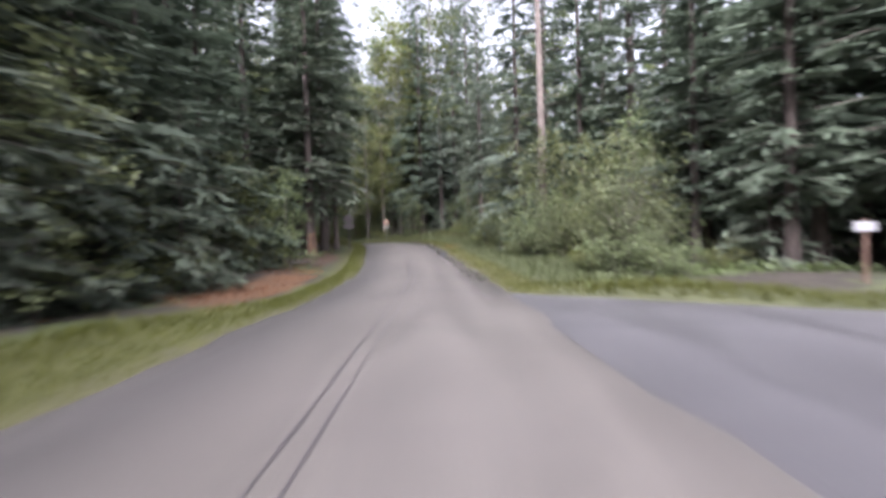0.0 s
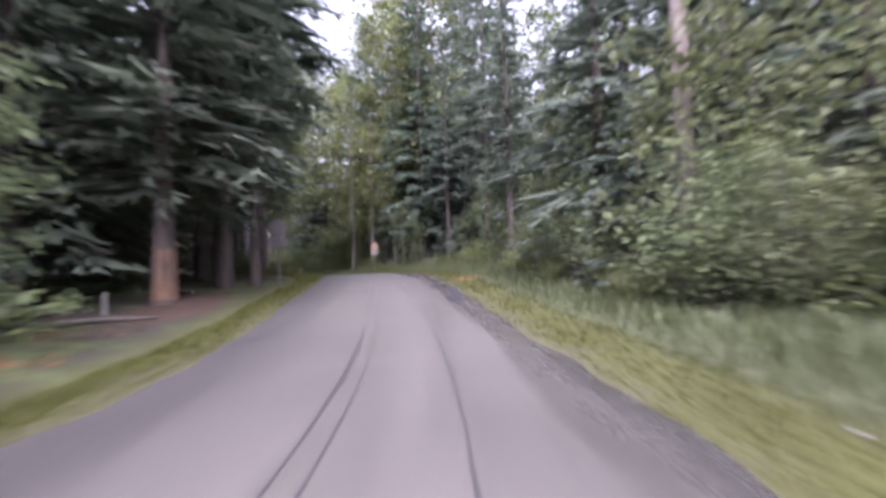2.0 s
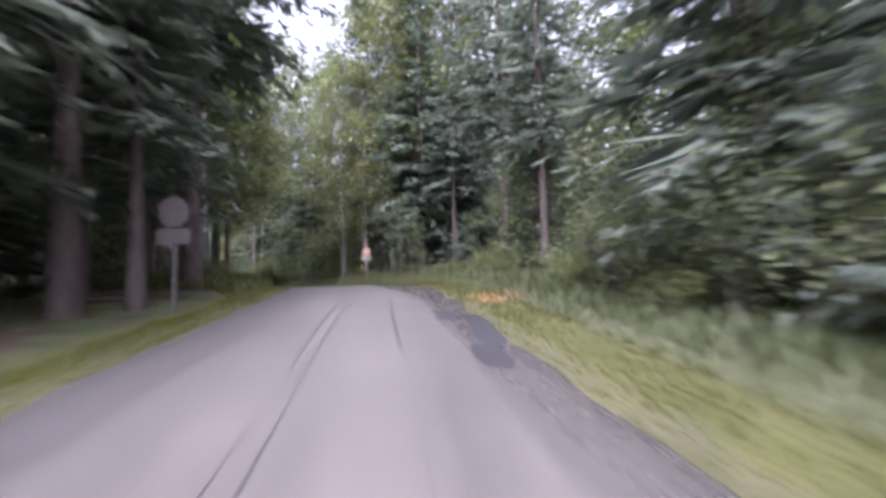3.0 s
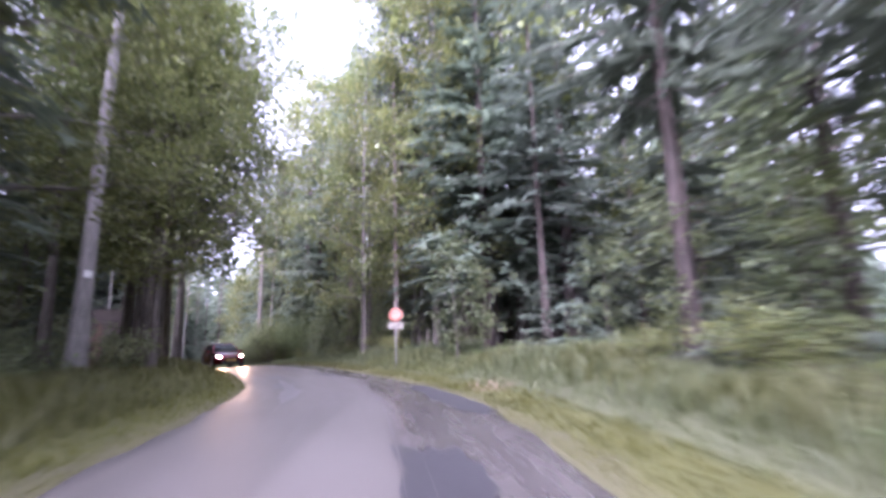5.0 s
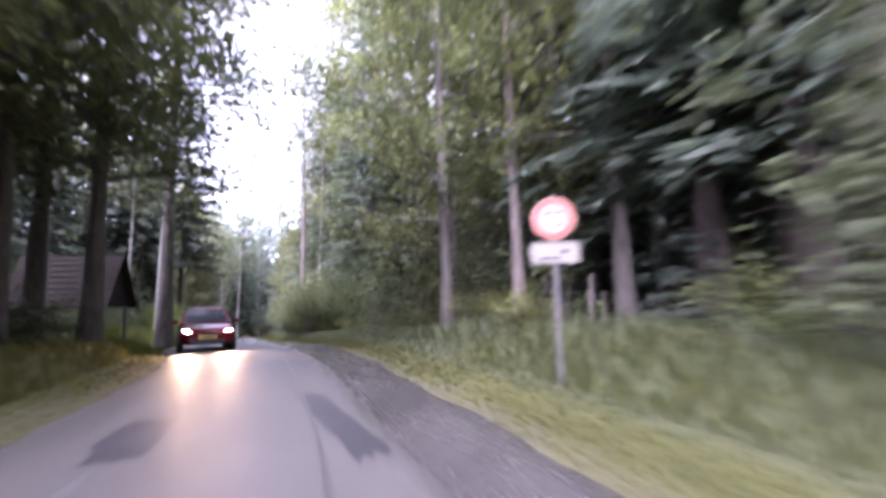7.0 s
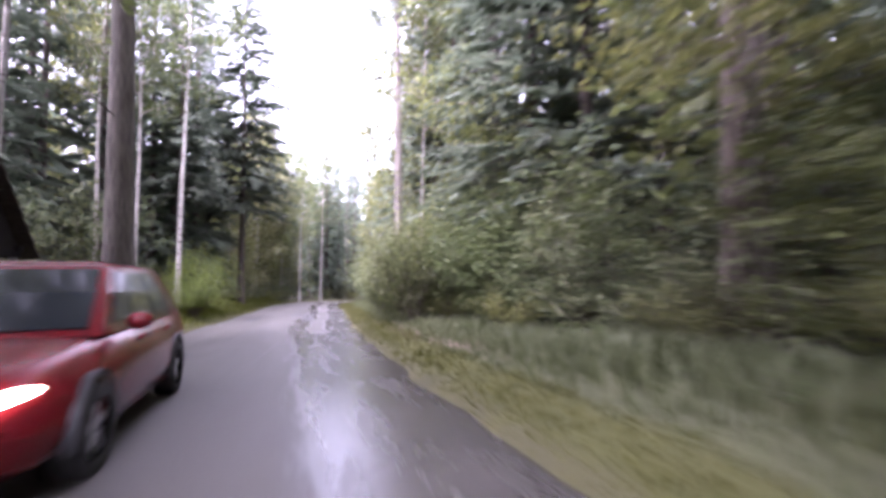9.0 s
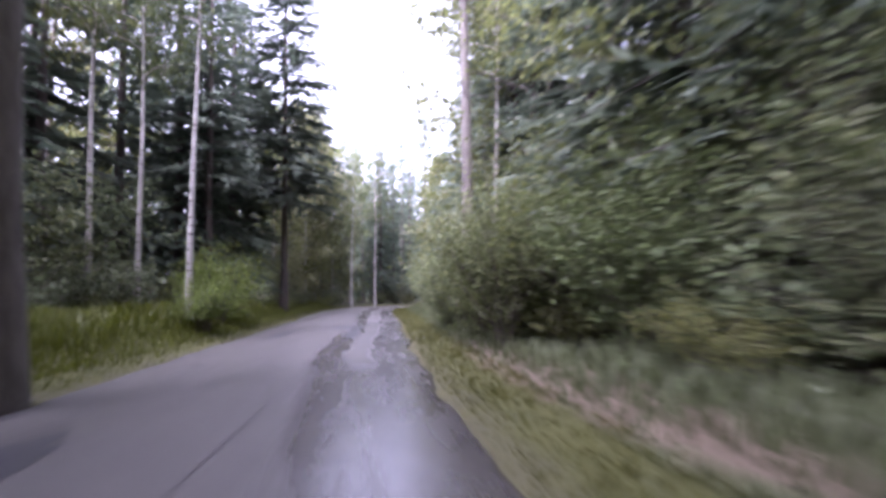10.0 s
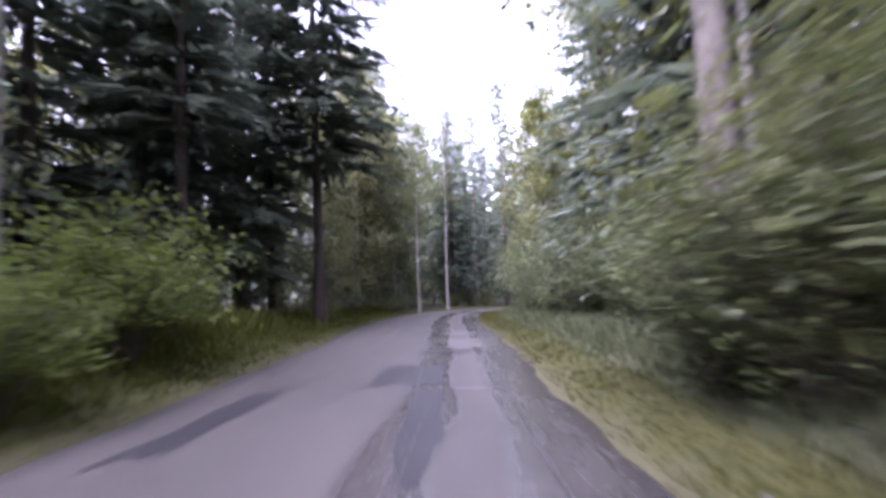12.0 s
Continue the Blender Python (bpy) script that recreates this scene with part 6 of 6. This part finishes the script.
    pane("side_window", 5, 6, 0.53, 0.97, 0.12, 0.9)
    for sx in (-1, 1):
        g = Shape()
        t = np.linspace(0, 2 * np.pi, 18, endpoint=False)
        ring = np.stack([sx * (0.6 + 0.12 * np.cos(t) + 0.02 * np.sin(t)), 1.86 - 0.09 * np.cos(t), 0.63 + 0.065 * np.sin(t) + 0.02 * np.cos(t)], axis=-1)
        ring[:, 1] += 0.05 * (0.72 - ring[:, 2]) * 4
        c = ring.mean(axis=0) + (sx * 0.01, 0.05, 0)
        g.add(np.vstack([ring - (0, 0.12, 0), ring, c[None]]), [(j, (j + 1) % 18, 18 + (j + 1) % 18, 18 + j) for j in range(18)])
        g.add(np.vstack([ring, c[None]]), [(j, (j + 1) % 18, 18) for j in range(18)])
        part("headlight", g, M_LAMP, car, "lit warm white headlight", True)
        g = Shape()
        g.box((sx * 0.52 - 0.09, -2.0, 0.68), (sx * 0.52 + 0.16 * sx + 0.0, -1.93, 0.86)) if sx > 0 else g.box((-0.68, -2.0, 0.68), (-0.43, -1.93, 0.86))
        part("tail_light", g, M_TAIL, car, "red tail light")
        bm = bmesh.new()
        bmesh.ops.create_icosphere(bm, subdivisions=2, radius=0.1, matrix=Matrix.Translation((sx * 0.94, 0.62, 0.98)) @ Matrix.Diagonal((1.0, 0.7, 0.75, 1)))
        me = bpy.data.meshes.new("wing_mirror")
        bm.to_mesh(me)
        bm.free()
        me.materials.append(M_CARRED)
        part("wing_mirror", me, None, car)
        for wy in (-1.25, 1.22):
            wheel = new("wheel")
            wheel.parent = car
            wheel.location = (sx * 0.78, wy, 0.31)
            t = np.linspace(0, 2 * np.pi, 28, endpoint=False)
            prof = ((0.2, -0.1), (0.29, -0.1), (0.31, -0.07), (0.31, 0.07), (0.29, 0.1), (0.2, 0.1))
            rings = [np.stack([np.full(28, x), r * np.cos(t), r * np.sin(t)], axis=-1) for r, x in prof]
            i = np.arange(28)
            k = (i + 1) % 28
            g = Shape()
            g.add(np.vstack(rings), np.vstack([np.stack([a * 28 + i, a * 28 + k, (a + 1) * 28 + k, (a + 1) * 28 + i], axis=-1) for a in range(5)]))
            part("tyre", g, M_TYRE, wheel, "black rubber tyre", True)
            g = Shape()
            for j in range(5):
                a0 = 2 * np.pi * j / 5
                g.box((sx * 0.06 - 0.015, -0.03, 0.02), (sx * 0.06 + 0.015, 0.03, 0.2), Matrix.Rotation(a0, 4, "X"))
            i2 = np.arange(28)
            g.add(np.vstack([np.stack([np.full(28, sx * 0.05), r * np.cos(t), r * np.sin(t)], axis=-1) for r in (0.17, 0.205)]), np.stack([i2, (i2 + 1) % 28, 28 + (i2 + 1) % 28, 28 + i2], axis=-1))
            part("rim", g, M_RIM, wheel, "silver five-spoke rim")
            g = Shape()
            t2 = np.linspace(-0.15, np.pi + 0.15, 14)
            arch = [np.stack([np.full(14, sx * x), wy + r * np.cos(t2), 0.31 + r * np.sin(t2)], axis=-1) for r, x in ((0.34, 0.80), (0.34, 0.872), (0.385, 0.872), (0.385, 0.80))]
            i3 = np.arange(13)
            g.add(np.vstack(arch), np.vstack([np.stack([a * 14 + i3, a * 14 + i3 + 1, ((a + 1) % 4) * 14 + i3 + 1, ((a + 1) % 4) * 14 + i3], axis=-1) for a in range(4)]))
            part("wheel_arch", g, M_TRIM, car, "dark wheel arch lip")
        for hy in (0.1, -0.85):
            g = Shape()
            g.box((sx * 0.862 - 0.012, hy - 0.09, 0.8), (sx * 0.862 + 0.02, hy + 0.09, 0.83))
            part("door_handle", g, M_CARRED, car)
    g = Shape()
    g.box((-0.5, 1.9, 0.24), (0.5, 2.035, 0.4))
    part("lower_grille", g, M_TRIM, car, "black lower grille")
    g = Shape()
    g.box((-0.32, 1.97, 0.545), (0.32, 2.03, 0.60))
    part("upper_grille", g, M_TRIM, car, "black upper grille")
    g = Shape()
    rounded_plate(g, 0.52, 0.12, -2.06, 0.02, 0.46, 0.015)
    for v in g.v:
        v[:, 1] *= -1
        v[:, 0] *= -1
    plate = part("number_plate", g, M_YELLOW, car, "yellow number plate")
    g = Shape()
    g.box((-0.2, 2.0605, 0.435), (0.2, 2.064, 0.485))
    part("printed_bar", g, M_BLACK, plate)
    return car


car = build_car(126.4, -1.3)
for sx in (-1, 1):
    beam = bpy.data.lights.new("headlight_beam", "SPOT")
    beam.energy, beam.color, beam.spot_size, beam.spot_blend, beam.shadow_soft_size = 110, (1.0, 0.62, 0.28), radians(70), 0.8, 0.07
    ob = new("headlight_beam", beam)
    base = car.matrix_basis
    ob.matrix_world = look(base @ Vector((sx * 0.6, 2.12, 0.64)), base @ Vector((2.6 if sx > 0 else -0.8, 9.0, -0.1)))
